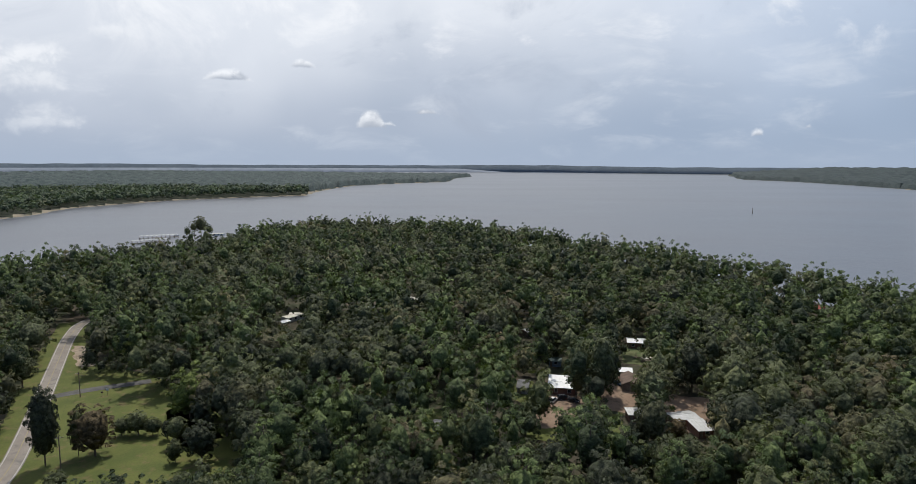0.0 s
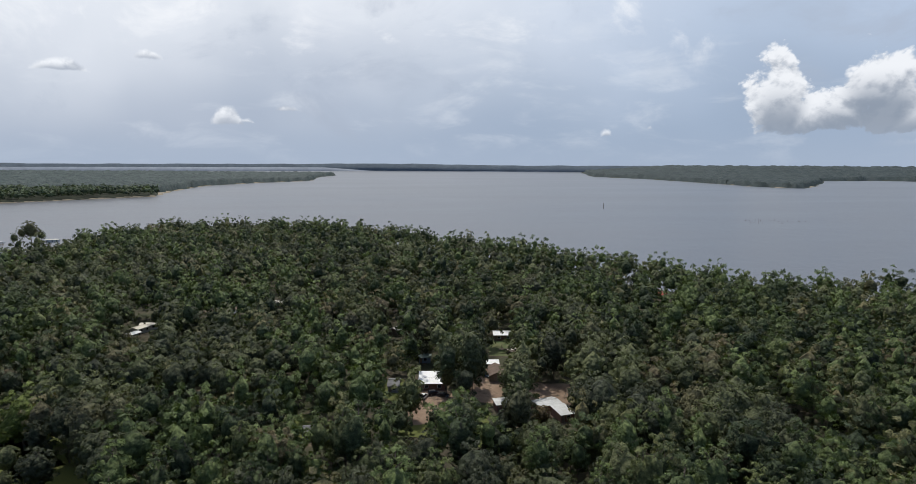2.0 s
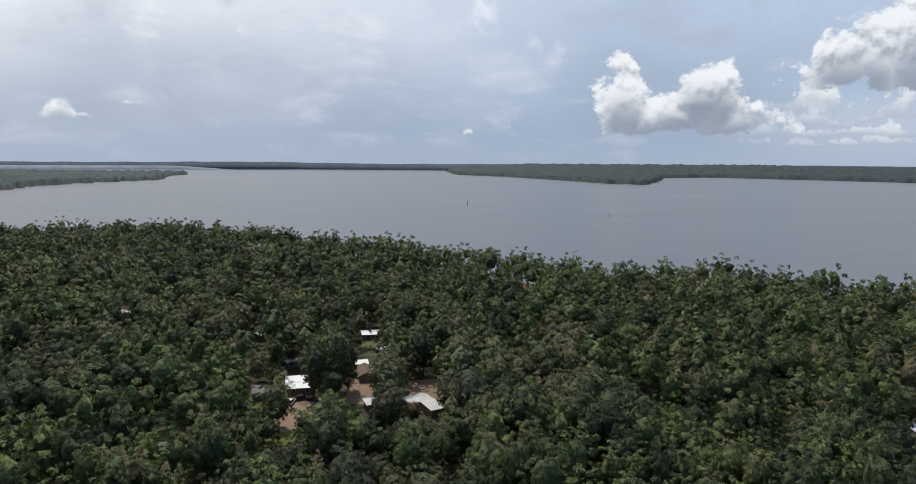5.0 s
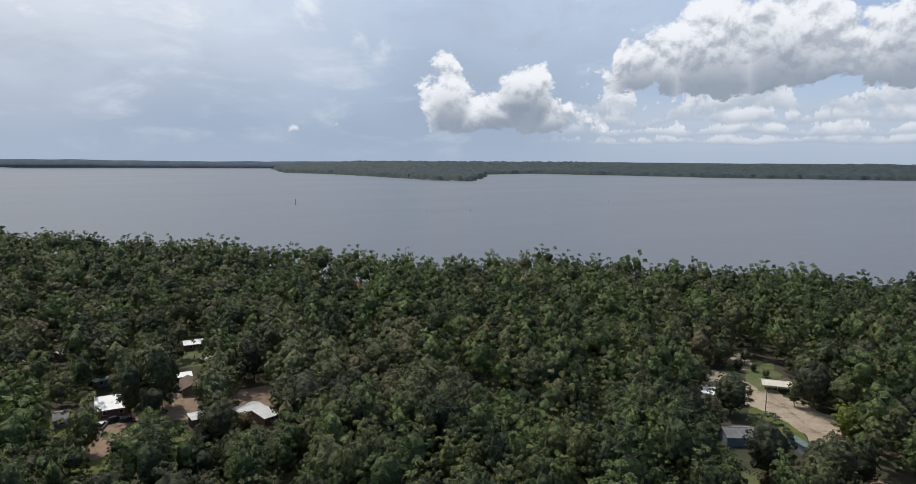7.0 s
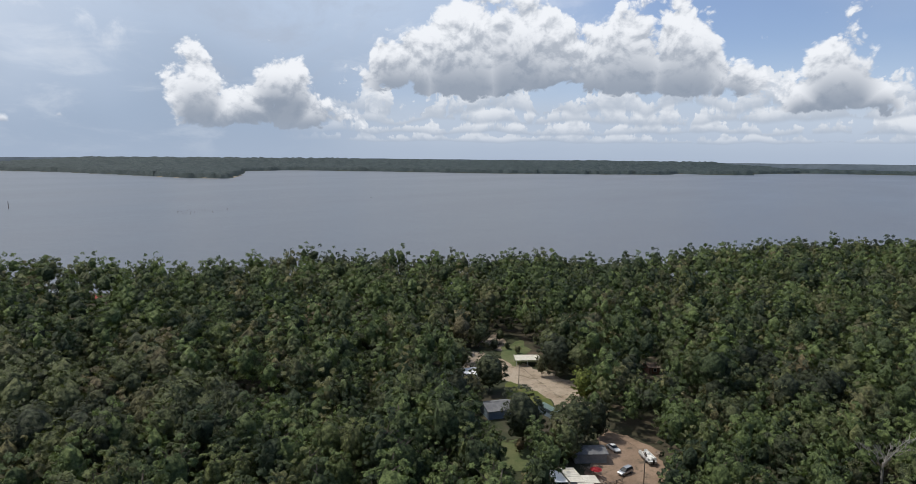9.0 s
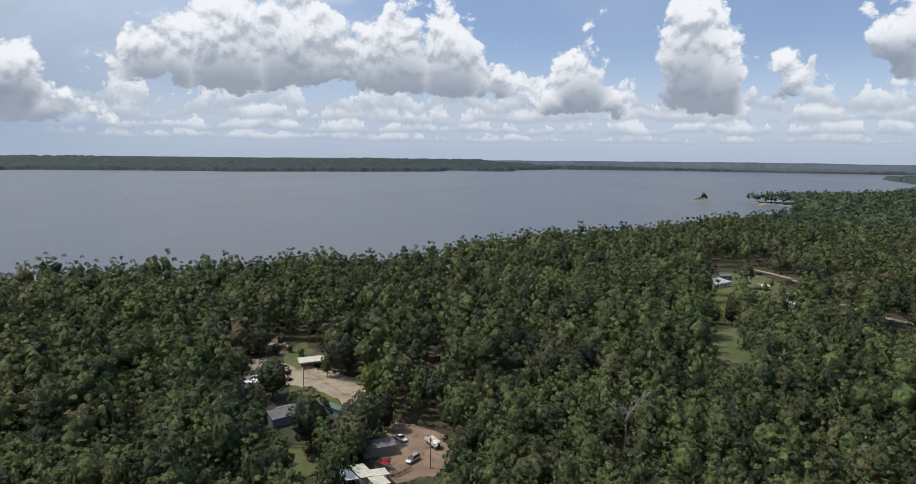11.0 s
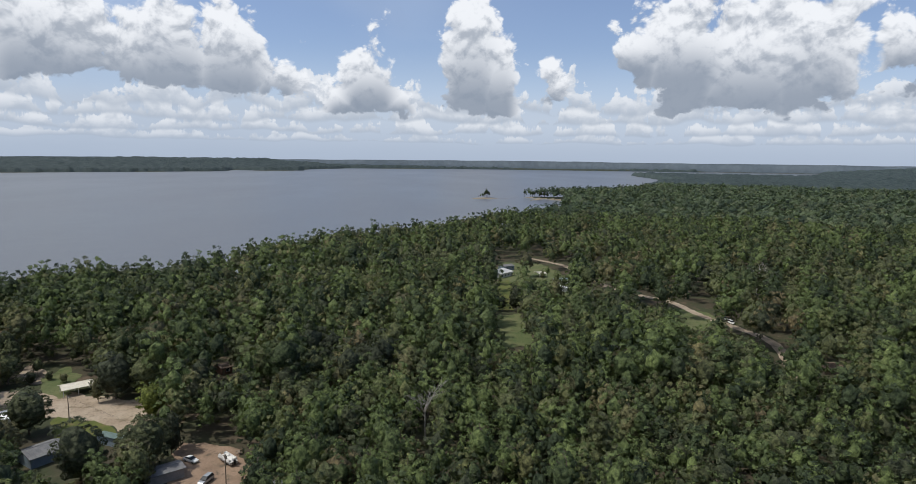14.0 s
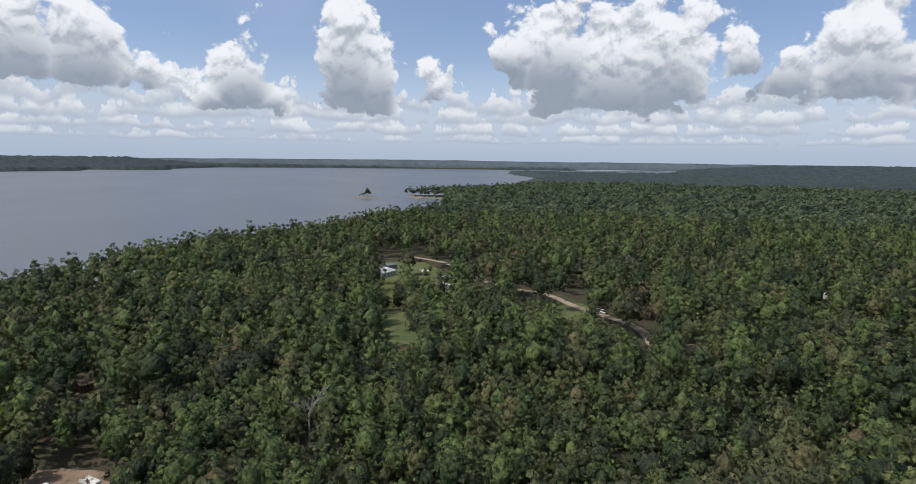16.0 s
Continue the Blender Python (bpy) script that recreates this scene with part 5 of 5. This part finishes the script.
def car(x, y, turn, mat, label, kind="saloon", name="car"):
    root = tagged(new(name), label, "car")
    bm = bmesh.new()
    if kind == "pickup":
        loft(bm, [(-2.7, 0.88, 0.5, 1.0, 0.86), (-2.6, 0.93, 0.4, 1.08, 0.9), (-0.75, 0.95, 0.36, 1.08, 0.92), (0.9, 0.95, 0.36, 1.08, 0.9), (2.4, 0.92, 0.4, 1.0, 0.84), (2.65, 0.84, 0.5, 0.85, 0.76)])
        cab, roof = [(-0.8, 0.86, 1.05, 1.7, 0.70), (-0.65, 0.86, 1.05, 1.78, 0.68), (0.55, 0.86, 1.05, 1.78, 0.68), (1.15, 0.84, 1.05, 1.1, 0.8)], (-0.7, 0.55, 1.78)
        box_part("load_bed", (-2.5, -0.95, -0.75, 0.75, 1.05, 1.10), rubber, root)
    elif kind == "wagon":
        loft(bm, [(-2.3, 0.82, 0.5, 0.95, 0.8), (-2.2, 0.9, 0.35, 1.02, 0.86), (0.9, 0.92, 0.33, 1.02, 0.86), (2.0, 0.88, 0.36, 0.92, 0.78), (2.3, 0.78, 0.45, 0.75, 0.7)])
        cab, roof = [(-2.22, 0.82, 1.0, 1.1, 0.76), (-1.95, 0.83, 1.0, 1.62, 0.64), (0.2, 0.83, 1.0, 1.66, 0.64), (1.15, 0.8, 1.0, 1.04, 0.74)], (-1.95, 0.2, 1.65)
    else:
        loft(bm, [(-2.2, 0.78, 0.5, 0.85, 0.74), (-2.1, 0.86, 0.33, 0.95, 0.8), (-1.3, 0.88, 0.3, 0.98, 0.82), (0.8, 0.88, 0.3, 0.98, 0.82), (1.9, 0.85, 0.34, 0.85, 0.74), (2.2, 0.75, 0.42, 0.7, 0.66)])
        cab, roof = [(-1.6, 0.78, 0.95, 1.0, 0.72), (-0.95, 0.8, 0.95, 1.4, 0.6), (0.15, 0.8, 0.95, 1.42, 0.6), (0.95, 0.77, 0.95, 0.99, 0.7)], (-0.95, 0.15, 1.41)
    part("body", bm, mat, root)
    bm = bmesh.new()
    loft(bm, cab)
    part("windows", bm, dark_glass, root, "dark tinted glass")
    box_part("roof", (roof[0], roof[1], -0.63, 0.63, roof[2] - 0.02, roof[2] + 0.05), mat, root, 0.03)
    front = 2.62 if kind == "pickup" else 2.2
    for s in (-0.6, 0.6):
        box_part("headlight", (front - 0.2, front + 0.02, s - 0.16, s + 0.16, 0.62, 0.78), lamp_glass, root, 0.02)
        box_part("tail_light", (-front - 0.06, -front + 0.1, s - 0.12, s + 0.12, 0.68, 0.86), tail_red, root, 0.02)
    r = 0.37 if kind == "pickup" else 0.33
    for sx in (-1.35, 1.4):
        for sy in (-0.82, 0.82):
            wheel(root, sx * (1.2 if kind == "pickup" else 1.0), sy, r)
    root.matrix_basis = pose(x, y, GROUND + 0.09, 0, 0, turn)
    return root


car(155.9, 43.8, 159, car_silver, "silver estate car parked on the dirt lot", "wagon")
car(167.4, 50.5, -126, car_white, "white car parked on the dirt lot beneath trees")
car(151.0, 26.3, -40, car_white, "white pickup truck parked under pines", "pickup", "pickup_truck")
car(55.4, 226.2, -60, car_blue, "blue car parked on a dirt driveway")
car(33.6, 211.0, 10, car_dark, "dark car parked in a dirt yard", "wagon")
car(36.4, 208.8, -35, car_dark, "dark saloon parked in a dirt yard")
car(29.6, 208.6, 60, car_white, "white car half hidden by trees in a yard", "wagon")
car(294.0, -170.6, 177, car_white, "white car beside the gravel lane", "wagon")
car(302.5, -171.6, 177, car_silver, "silver car beside the gravel lane")
car(261.0, -95.0, 40, car_white, "white van in the woods", "wagon")
car(258.6, -99.4, 30, car_silver, "silver car in the woods")


def pontoon_boat(x, y, turn):
    carrier = tagged(new("boat_trailer"), "galvanised boat trailer standing on the dirt lot", "trailer")
    bm = bmesh.new()
    for s in (-0.7, 0.7):
        block(bm, -3.0, 2.6, s - 0.05, s + 0.05, 0.42, 0.52)
    for cx in (-2.6, -0.6, 1.6):
        block(bm, cx - 0.05, cx + 0.05, -0.65, 0.65, 0.43, 0.51)
    tube(bm, (2.6, 0, 0.47), (4.2, 0, 0.45), 0.06, 0.05, 6)
    part("frame", bm, steel, carrier)
    tube_bm = bmesh.new()
    tube(tube_bm, (4.0, 0, 0.0), (4.0, 0, 0.6), 0.05, 0.05, 6)
    part("jack", tube_bm, steel, carrier)
    for sx in (-0.9, -0.15):
        for sy in (-0.95, 0.95):
            wheel(carrier, sx, sy, 0.3)
    carrier.matrix_basis = pose(x, y, GROUND + 0.09, 0, 0, turn)
    boat = tagged(new("pontoon_boat"), "white pontoon boat with cushioned seats on a trailer", "boat")
    for s in (-0.85, 0.85):
        bm = bmesh.new()
        tube(bm, (-3.2, s, 0.30), (2.6, s, 0.30), 0.30, 0.30, 12)
        tube(bm, (2.6, s, 0.30), (3.4, s, 0.48), 0.30, 0.05, 12)
        part("pontoon", bm, steel, boat)
    box_part("deck", (-3.1, 3.0, -1.2, 1.2, 0.60, 0.70), cushion, boat, 0.02)
    for size in ((-2.6, 2.7, -1.2, -1.14, 0.70, 1.35), (-2.6, 2.7, 1.14, 1.2, 0.70, 1.35), (2.64, 2.7, -1.14, -0.4, 0.70, 1.35), (2.64, 2.7, 0.4, 1.14, 0.70, 1.35), (-2.6, -2.54, -1.14, 0.3, 0.70, 1.35)):
        box_part("side_panel", size, car_white, boat, 0.02)
    for size in ((-2.4, -1.0, -1.1, -0.5, 0.7, 1.1), (-2.4, -1.6, 0.4, 1.1, 0.7, 1.1), (0.8, 2.4, -1.1, -0.5, 0.7, 1.1), (0.8, 2.4, 0.5, 1.1, 0.7, 1.1)):
        seat = box_part("bench_seat", size, cushion, boat, 0.08)
        box_part("backrest", (size[0], size[1], (size[2] if size[2] < 0 else size[3] - 0.16), (size[2] + 0.16 if size[2] < 0 else size[3]), 1.1, 1.45), cushion, seat, 0.05)
    box_part("console", (-0.5, 0.1, 0.4, 1.05, 0.7, 1.5), car_dark, boat, 0.05)
    box_part("windscreen", (0.08, 0.12, 0.45, 1.0, 1.5, 1.8), dark_glass, boat)
    motor = box_part("outboard_motor", (-3.6, -3.15, -0.22, 0.22, 0.5, 1.35), rubber, boat, 0.08)
    box_part("motor_leg", (-3.5, -3.3, -0.08, 0.08, -0.1, 0.5), rubber, motor)
    boat.matrix_basis = pose(x, y, GROUND + 0.09 + 0.52, 0, 0, turn)


pontoon_boat(166.1, 40.9, 43)


def flat_trailer(x, y, turn):
    root = tagged(new("flat_trailer"), "low wooden-decked utility trailer under pines", "trailer")
    for k in range(9):
        box_part("deck_board", (-2.2, 2.2, -0.95 + k * 0.212, -0.95 + k * 0.212 + 0.195, 0.62, 0.68), timber, root)
    bm = bmesh.new()
    block(bm, -2.3, 2.3, -1.0, -0.95, 0.5, 0.85)
    block(bm, -2.3, 2.3, 0.96, 1.01, 0.5, 0.85)
    block(bm, -2.3, -2.2, -0.95, 0.96, 0.5, 0.85)
    tube(bm, (2.2, 0, 0.55), (3.4, 0, 0.5), 0.05, 0.05, 6)
    part("frame", bm, steel, root)
    for sx in (-0.4, 0.35):
        for sy in (-1.12, 1.12):
            wheel(root, sx, sy, 0.3)
    rnd = random.Random(3)
    for _ in range(5):
        s = rnd.uniform(0.25, 0.5)
        cx, cy = rnd.uniform(-1.8, 1.6), rnd.uniform(-0.6, 0.6)
        crate = tagged(box_part("crate", (-s, s, -s * 0.7, s * 0.7, 0.0, s), rnd.choice((wood_wall, cream_metal, timber)), None, 0.02), "rough wooden crate lying on a trailer", "crate")
        crate.matrix_basis = pose(x + cx * 0.7, y + cy * 0.7, GROUND + 0.09 + 0.68, 0, 0, turn + rnd.uniform(-30, 30))
    root.matrix_basis = pose(x, y, GROUND + 0.09, 0, 0, turn)


flat_trailer(155.0, 31.0, 50)


def parasol(x, y):
    root = tagged(new("parasol"), "round red parasol open over a garden table", "parasol")
    bm = bmesh.new()
    rim = [bm.verts.new((1.55 * math.cos(k * math.tau / 8), 1.55 * math.sin(k * math.tau / 8), 2.15)) for k in range(8)]
    mid = [bm.verts.new((0.8 * math.cos(k * math.tau / 8), 0.8 * math.sin(k * math.tau / 8), 2.48)) for k in range(8)]
    tip = bm.verts.new((0, 0, 2.66))
    for k in range(8):
        n = (k + 1) % 8
        bm.faces.new((rim[k], rim[n], mid[n], mid[k]))
        bm.faces.new((mid[k], mid[n], tip))
    bmesh.ops.solidify(bm, geom=bm.faces[:], thickness=0.02)
    part("canopy", bm, umbrella_red, root)
    for k in range(8):
        bm = bmesh.new()
        a = k * math.tau / 8
        tube(bm, (0, 0, 2.58), (1.5 * math.cos(a), 1.5 * math.sin(a), 2.12), 0.012, 0.01, 4)
        part("rib", bm, steel, root)
    bm = bmesh.new()
    tube(bm, (0, 0, 0.05), (0, 0, 2.7), 0.025, 0.025, 8)
    part("pole", bm, steel, root)
    bm = bmesh.new()
    tube(bm, (0, 0, 0), (0, 0, 0.09), 0.3, 0.26, 12)
    part("base_plate", bm, concrete, root)
    root.matrix_basis = pose(x, y, GROUND + 0.02)


parasol(150.0, 49.5)


def picnic_table(x, y, turn):
    root = tagged(new("picnic_table"), "weathered wooden picnic table with benches", "table")
    for k in range(4):
        box_part("tabletop_board", (-0.9, 0.9, -0.38 + k * 0.19, -0.38 + k * 0.19 + 0.175, 0.70, 0.74), timber, root)
    for s in (-0.72, 0.72):
        box_part("bench", (-0.9, 0.9, s - 0.14, s + 0.14, 0.42, 0.46), timber, root)
    for cx in (-0.7, 0.7):
        for s in (-1, 1):
            bm = bmesh.new()
            tube(bm, (cx, s * 0.75, 0), (cx, s * 0.25, 0.7), 0.05, 0.05, 4)
            part("leg", bm, timber, root)
        box_part("brace", (cx - 0.03, cx + 0.03, -0.72, 0.72, 0.36, 0.42), timber, root)
    root.matrix_basis = pose(x, y, GROUND + 0.05, 0, 0, turn)


picnic_table(171.0, 39.2, 30)
picnic_table(152.5, 52.0, 60)
picnic_table(147.4, 47.2, 10)


def board_fence(x, y, turn, length, high, mat, label):
    root = tagged(new("fence"), label, "fence")
    n = int(length / 2.0)
    for k in range(n + 1):
        box_part("post", (k * 2.0 - 0.06, k * 2.0 + 0.06, -0.06, 0.06, -0.2, high + 0.1), mat, root)
    for z in (0.35, 0.70, high):
        box_part("rail", (-0.05, n * 2.0 + 0.05, -0.1, -0.062, z - 0.07, z + 0.07), mat, root)
    root.matrix_basis = pose(x, y, GROUND + 0.05, 0, 0, turn)


board_fence(154.8, 81.2, -75, 10.0, 1.1, timber, "dark board fence at the edge of an overgrown garden")
board_fence(152.4, 54.4, -117, 10.0, 1.0, timber, "brown wooden rail fence beside a deck")
board_fence(146.0, 46.0, -30, 6.0, 1.0, timber, "brown wooden rail fence by the parking lot")


# ---- poles and wires ----
def utility_pole(x, y, high, turn, label="tarred wooden utility pole with a crossarm"):
    root = tagged(new("utility_pole"), label, "pole", "utility poles")
    bm = bmesh.new()
    tube(bm, (0, 0, -0.4), (0, 0, high), 0.16, 0.11, 8)
    part("shaft", bm, timber, root)
    arm = box_part("crossarm", (-1.1, 1.1, -0.06, 0.06, high - 0.75, high - 0.62), timber, root)
    for s in (-1.0, -0.45, 0.45, 1.0):
        bm = bmesh.new()
        tube(bm, (s, 0, high - 0.62), (s, 0, high - 0.42), 0.05, 0.03, 6)
        part("insulator", bm, lamp_glass, arm)
    root.matrix_basis = pose(x, y, GROUND, 0, 0, turn)
    return root


def wire(a, b, sag):
    curve = bpy.data.curves.new("power_line", "CURVE")
    curve.dimensions, curve.bevel_depth, curve.bevel_resolution = "3D", 0.016, 0
    line = curve.splines.new("POLY")
    line.points.add(12)
    for k in range(13):
        f = k / 12
        line.points[k].co = (a[0] + (b[0] - a[0]) * f, a[1] + (b[1] - a[1]) * f, a[2] + (b[2] - a[2]) * f - sag * 4 * f * (1 - f), 1)
    curve.materials.append(rubber)
    tagged(new("power_line", curve), "thin black power line slung between poles", "cable", "power lines")


POLES = [(-130.1, 208.5, 9.0, 35), (197.0, 94.0, 8.5, 40), (153.1, 38.3, 8.5, 40), (47.5, 213.0, 9.0, -10), (26.0, 204.0, 9.0, -10), (-105.0, 158.0, 9.0, 35)]
for row in POLES:
    utility_pole(*row)
for (ax, ay, ah, at), (bx, by, bh, bt) in ((POLES[1], POLES[2]), (POLES[3], POLES[4]), (POLES[0], POLES[5])):
    for s in (-1.0, 1.0):
        pa, pb = (ax + s * math.cos(radians(at)), ay + s * math.sin(radians(at))), (bx + s * math.cos(radians(bt)), by + s * math.sin(radians(bt)))
        wire((*pa, GROUND + ah - 0.42), (*pb, GROUND + bh - 0.42), 0.9)


def mailbox(x, y):
    root = tagged(new("mailbox"), "dark roadside mailbox on a wooden post", "mailbox")
    box_part("post", (-0.07, 0.07, -0.07, 0.07, -0.2, 1.1), timber, root)
    bm = bmesh.new()
    block(bm, -0.35, 0.35, -0.16, 0.16, 1.1, 1.35)
    tube(bm, (-0.35, 0, 1.35), (0.35, 0, 1.35), 0.16, 0.16, 12)
    part("box", bm, car_dark, root)
    box_part("flag", (0.1, 0.3, -0.2, -0.17, 1.3, 1.45), umbrella_red, root)
    root.matrix_basis = pose(x, y, GROUND + 0.05, 0, 0, 35)


mailbox(-123.4, 209.8)
sign = tagged(new("road_sign"), "pale road sign on a dark post beside the side road", "sign")
box_part("post", (-0.05, 0.05, -0.05, 0.05, -0.2, 2.4), timber, sign)
box_part("panel", (-0.5, 0.5, -0.08, -0.052, 1.5, 2.3), lamp_glass, sign)
sign.matrix_basis = pose(-122.2, 211.0, GROUND, 0, 0, 30)


# ---- on and by the lake ----
def covered_dock(x, y, turn, slips, label):
    root = tagged(new("covered_dock"), label, "dock")
    length = slips * 4.2
    box_part("walkway", (0, length, -0.9, 0.9, 0.55, 0.75), timber, root)
    for k in range(slips + 1):
        cx = k * 4.2
        for sy in (-0.8, -6.4):
            bm = bmesh.new()
            tube(bm, (cx, sy, -2.5), (cx, sy, 3.2), 0.11, 0.11, 6)
            part("post", bm, timber, root)
        box_part("finger_pier", (cx - 0.35, cx + 0.35, -6.4, -0.9, 0.55, 0.72), timber, root)
    for k in range(slips):
        bm = bmesh.new()
        x0, x1, mid = k * 4.2, k * 4.2 + 4.15, k * 4.2 + 2.1
        slab_roof(bm, [(x0, -6.8, 3.2), (mid, -6.8, 3.9), (mid, 1.0, 3.9), (x0, 1.0, 3.2)], 0.08)
        slab_roof(bm, [(mid, -6.8, 3.9), (x1, -6.8, 3.2), (x1, 1.0, 3.2), (mid, 1.0, 3.9)], 0.08)
        part("roof", bm, pale_metal, root)
    root.matrix_basis = pose(x, y, 0, 0, 0, turn)


covered_dock(-343.0, 668.0, 30, 9, "long covered boat dock with pale metal roofs")
covered_dock(-330.0, 627.0, 40, 8, "covered boat slips with pale metal roofs")


def small_boat(x, y, z, turn, label):
    root = tagged(new("motor_boat"), label, "boat")
    bm = bmesh.new()
    loft(bm, [(-2.6, 0.9, -0.25, 0.65, 0.95), (0.5, 1.0, -0.3, 0.75, 1.05), (2.0, 0.6, -0.15, 0.85, 0.7), (2.8, 0.08, 0.3, 0.95, 0.12)])
    part("hull", bm, car_white, root)
    box_part("cockpit", (-2.2, 0.4, -0.65, 0.65, 0.72, 0.80), car_dark, root)
    box_part("windscreen", (0.4, 0.5, -0.7, 0.7, 0.75, 1.2), dark_glass, root)
    box_part("outboard_motor", (-3.0, -2.6, -0.2, 0.2, 0.1, 1.1), rubber, root, 0.05)
    root.matrix_basis = pose(x, y, z, 0, 0, turn)


small_boat(-318.0, 702.0, 0, 20, "white motor boat afloat beside a covered dock")
small_boat(-306.0, 697.0, 0, 40, "white motor boat afloat near the marina")
small_boat(-345.0, 606.0, 0, 60, "white motor boat moored off the wooded shore")
small_boat(1017.0, 822.0, 0, 120, "small white boat out on the lake")
small_boat(1731.0, 848.0, 0, 100, "dark fishing boat far out on the lake")


def lake_post(x, y, high, radius, lean, label):
    bm = bmesh.new()
    tube(bm, (0, 0, -4), (0, 0, high), radius, radius * 0.75, 7)
    tube(bm, (0, 0, high * 0.75), (radius * 1.2, 0, high * 0.78), radius * 0.8, radius * 0.6, 5)
    ob = tagged(bm_object("lake_post", bm, timber), label, "post", "posts in the lake")
    ob.matrix_basis = pose(x, y, 0, lean, lean / 2, x % 90)


lake_post(466.9, 1057.4, 10.5, 0.55, 0, "tall dark navigation post standing in the lake")
rnd = random.Random(8)
for k in range(22):
    lake_post(rnd.uniform(560, 660), rnd.uniform(760, 830), rnd.uniform(1.5, 4.0), 0.16, rnd.uniform(-9, 9), "drowned tree stump standing out of the lake")
for k in range(16):
    a = rnd.uniform(-33, -75)
    r = rnd.uniform(455, 500)
    lake_post(-math.sin(radians(a)) * r, math.cos(radians(a)) * r, rnd.uniform(4.0, 9.0), 0.13, rnd.uniform(-4, 4), "slim mooring pole in the water off the shore")


# ---- single trees ----
def tree_at(kind, x, y, high, seed, wide=1.0, leaf=None, spray=None, label="", z=GROUND):
    root = grown_tree(kind, seed)
    crown = [c for c in root.children if c.name.startswith("crown")][0]
    if leaf:
        crown.data.materials[0], crown.data.materials[1] = leaf, spray
    if label:
        root["label"] = label
    s = high / UNIT[kind]
    root.matrix_basis = pose(x, y, z, 0, 0, seed * 37) @ Matrix.Diagonal((s * wide, s * wide, s, 1))


def leaf_pair(name, dark, light):
    return [material(name + end, foliage(dark, light, light, True, lacy), 0.6) for end, lacy in (("_leaf", False), ("_spray", True))]


russet = leaf_pair("russet", (0.085, 0.068, 0.040), (0.120, 0.090, 0.050))
lime = leaf_pair("lime", (0.105, 0.135, 0.036), (0.135, 0.160, 0.042))
LEAVES = {"": (None, None), "lime": lime, "russet": russet}
for k, (kind, x, y, high, wide, leaf, label) in enumerate(SINGLE_TREES):
    tree_at(kind, x, y, high, 500 + k, wide * 0.9, *LEAVES[leaf], label)
tree_at("shrub", 233.0, 112.0, 3.6, 544, 0.8)
tree_at("shrub", 236.0, 118.0, 4.0, 545, 0.8)
tree_at("oak_tree", 240.0, 124.0, 7.0, 546, 1.0)
tree_at("oak_tree", 150.0, 71.0, 5.5, 547, 1.0, *russet, "small reddish tree in an overgrown garden")
for k, (x, y, h) in enumerate(((-281.0, 677.0, 24.0), (-286.0, 672.0, 18.0), (-274.0, 681.0, 14.0), (-292.0, 668.0, 12.0))):
    tree_at("oak_tree" if k != 1 else "pine_tree", x, y, h, 550 + k, 1.1, label="tall open-crowned tree on the marina point", z=1.5)
for k, high in enumerate((6.0, 9.0, 11.0, 9.5, 15.0, 20.0, 17.5, 13.0)):
    tree_at("pine_tree", 1320 + rnd.uniform(-4, 4), -195 - k * 3.1, high, 560 + k, 1.0, label="thin pine on a small sandy island in the lake", z=1.4)

for k, (x, y, h) in enumerate(((388, -98, 13), (374, -103, 15), (361, -104, 14), (352, -84, 12), (398, -88, 11), (415, -108, 10))):
    tree_at("pine_tree", x, y, h, 610 + k, 0.8, label="thin pine among the trailers")


spit = np.random.default_rng(9)
for k in range(12):
    x, y = 1318 + 4.2 * k, -344 + 3.4 * k + spit.uniform(-6, 6)
    tree_at("pine_tree", x, y, spit.uniform(9, 16), 630 + k, 1.3, label="pine on the tip of a wooded spit", z=1.0)


def bare_tree(x, y, high, seed, label):
    """A dead tree: a forked grey stem with bare branches."""
    r = random.Random(seed)
    root = tagged(new("dead_tree"), label, "tree")
    bm = bmesh.new()
    tube(bm, (0, 0, -0.3), (0.2, 0, high * 0.55), high * 0.018, high * 0.012, 7)
    part("trunk", bm, dead_wood, root)

    def fork(bm, a, way, length, girth, depth):
        b = tuple(p + w * length for p, w in zip(a, way))
        tube(bm, a, b, girth, girth * 0.6, 5)
        if depth:
            for _ in range(3):
                w = Vector(way) + Vector((r.uniform(-0.8, 0.8), r.uniform(-0.8, 0.8), r.uniform(-0.2, 0.5)))
                fork(bm, tuple(a[i] + (b[i] - a[i]) * r.uniform(0.5, 1.0) for i in range(3)), w.normalized(), length * 0.62, girth * 0.55, depth - 1)
    for k in range(5):
        bm = bmesh.new()
        t = k * 1.26 + r.uniform(-0.3, 0.3)
        fork(bm, (0.2, 0, high * (0.36 + 0.045 * k)), Vector((math.cos(t) * 0.6, math.sin(t) * 0.6, 0.8)).normalized(), high * 0.26, high * 0.008, 3)
        part("branch", bm, dead_wood, root)
    root.matrix_basis = pose(x, y, GROUND)


bare_tree(71.5, 177.2, 14.0, 1, "grey leafless tree standing beside a metal roof")
bare_tree(358.0, -222.4, 21.0, 2, "tall bleached dead tree rising out of the wood")
bare_tree(171.7, -11.2, 20.0, 3, "pale dead pine among green pines")
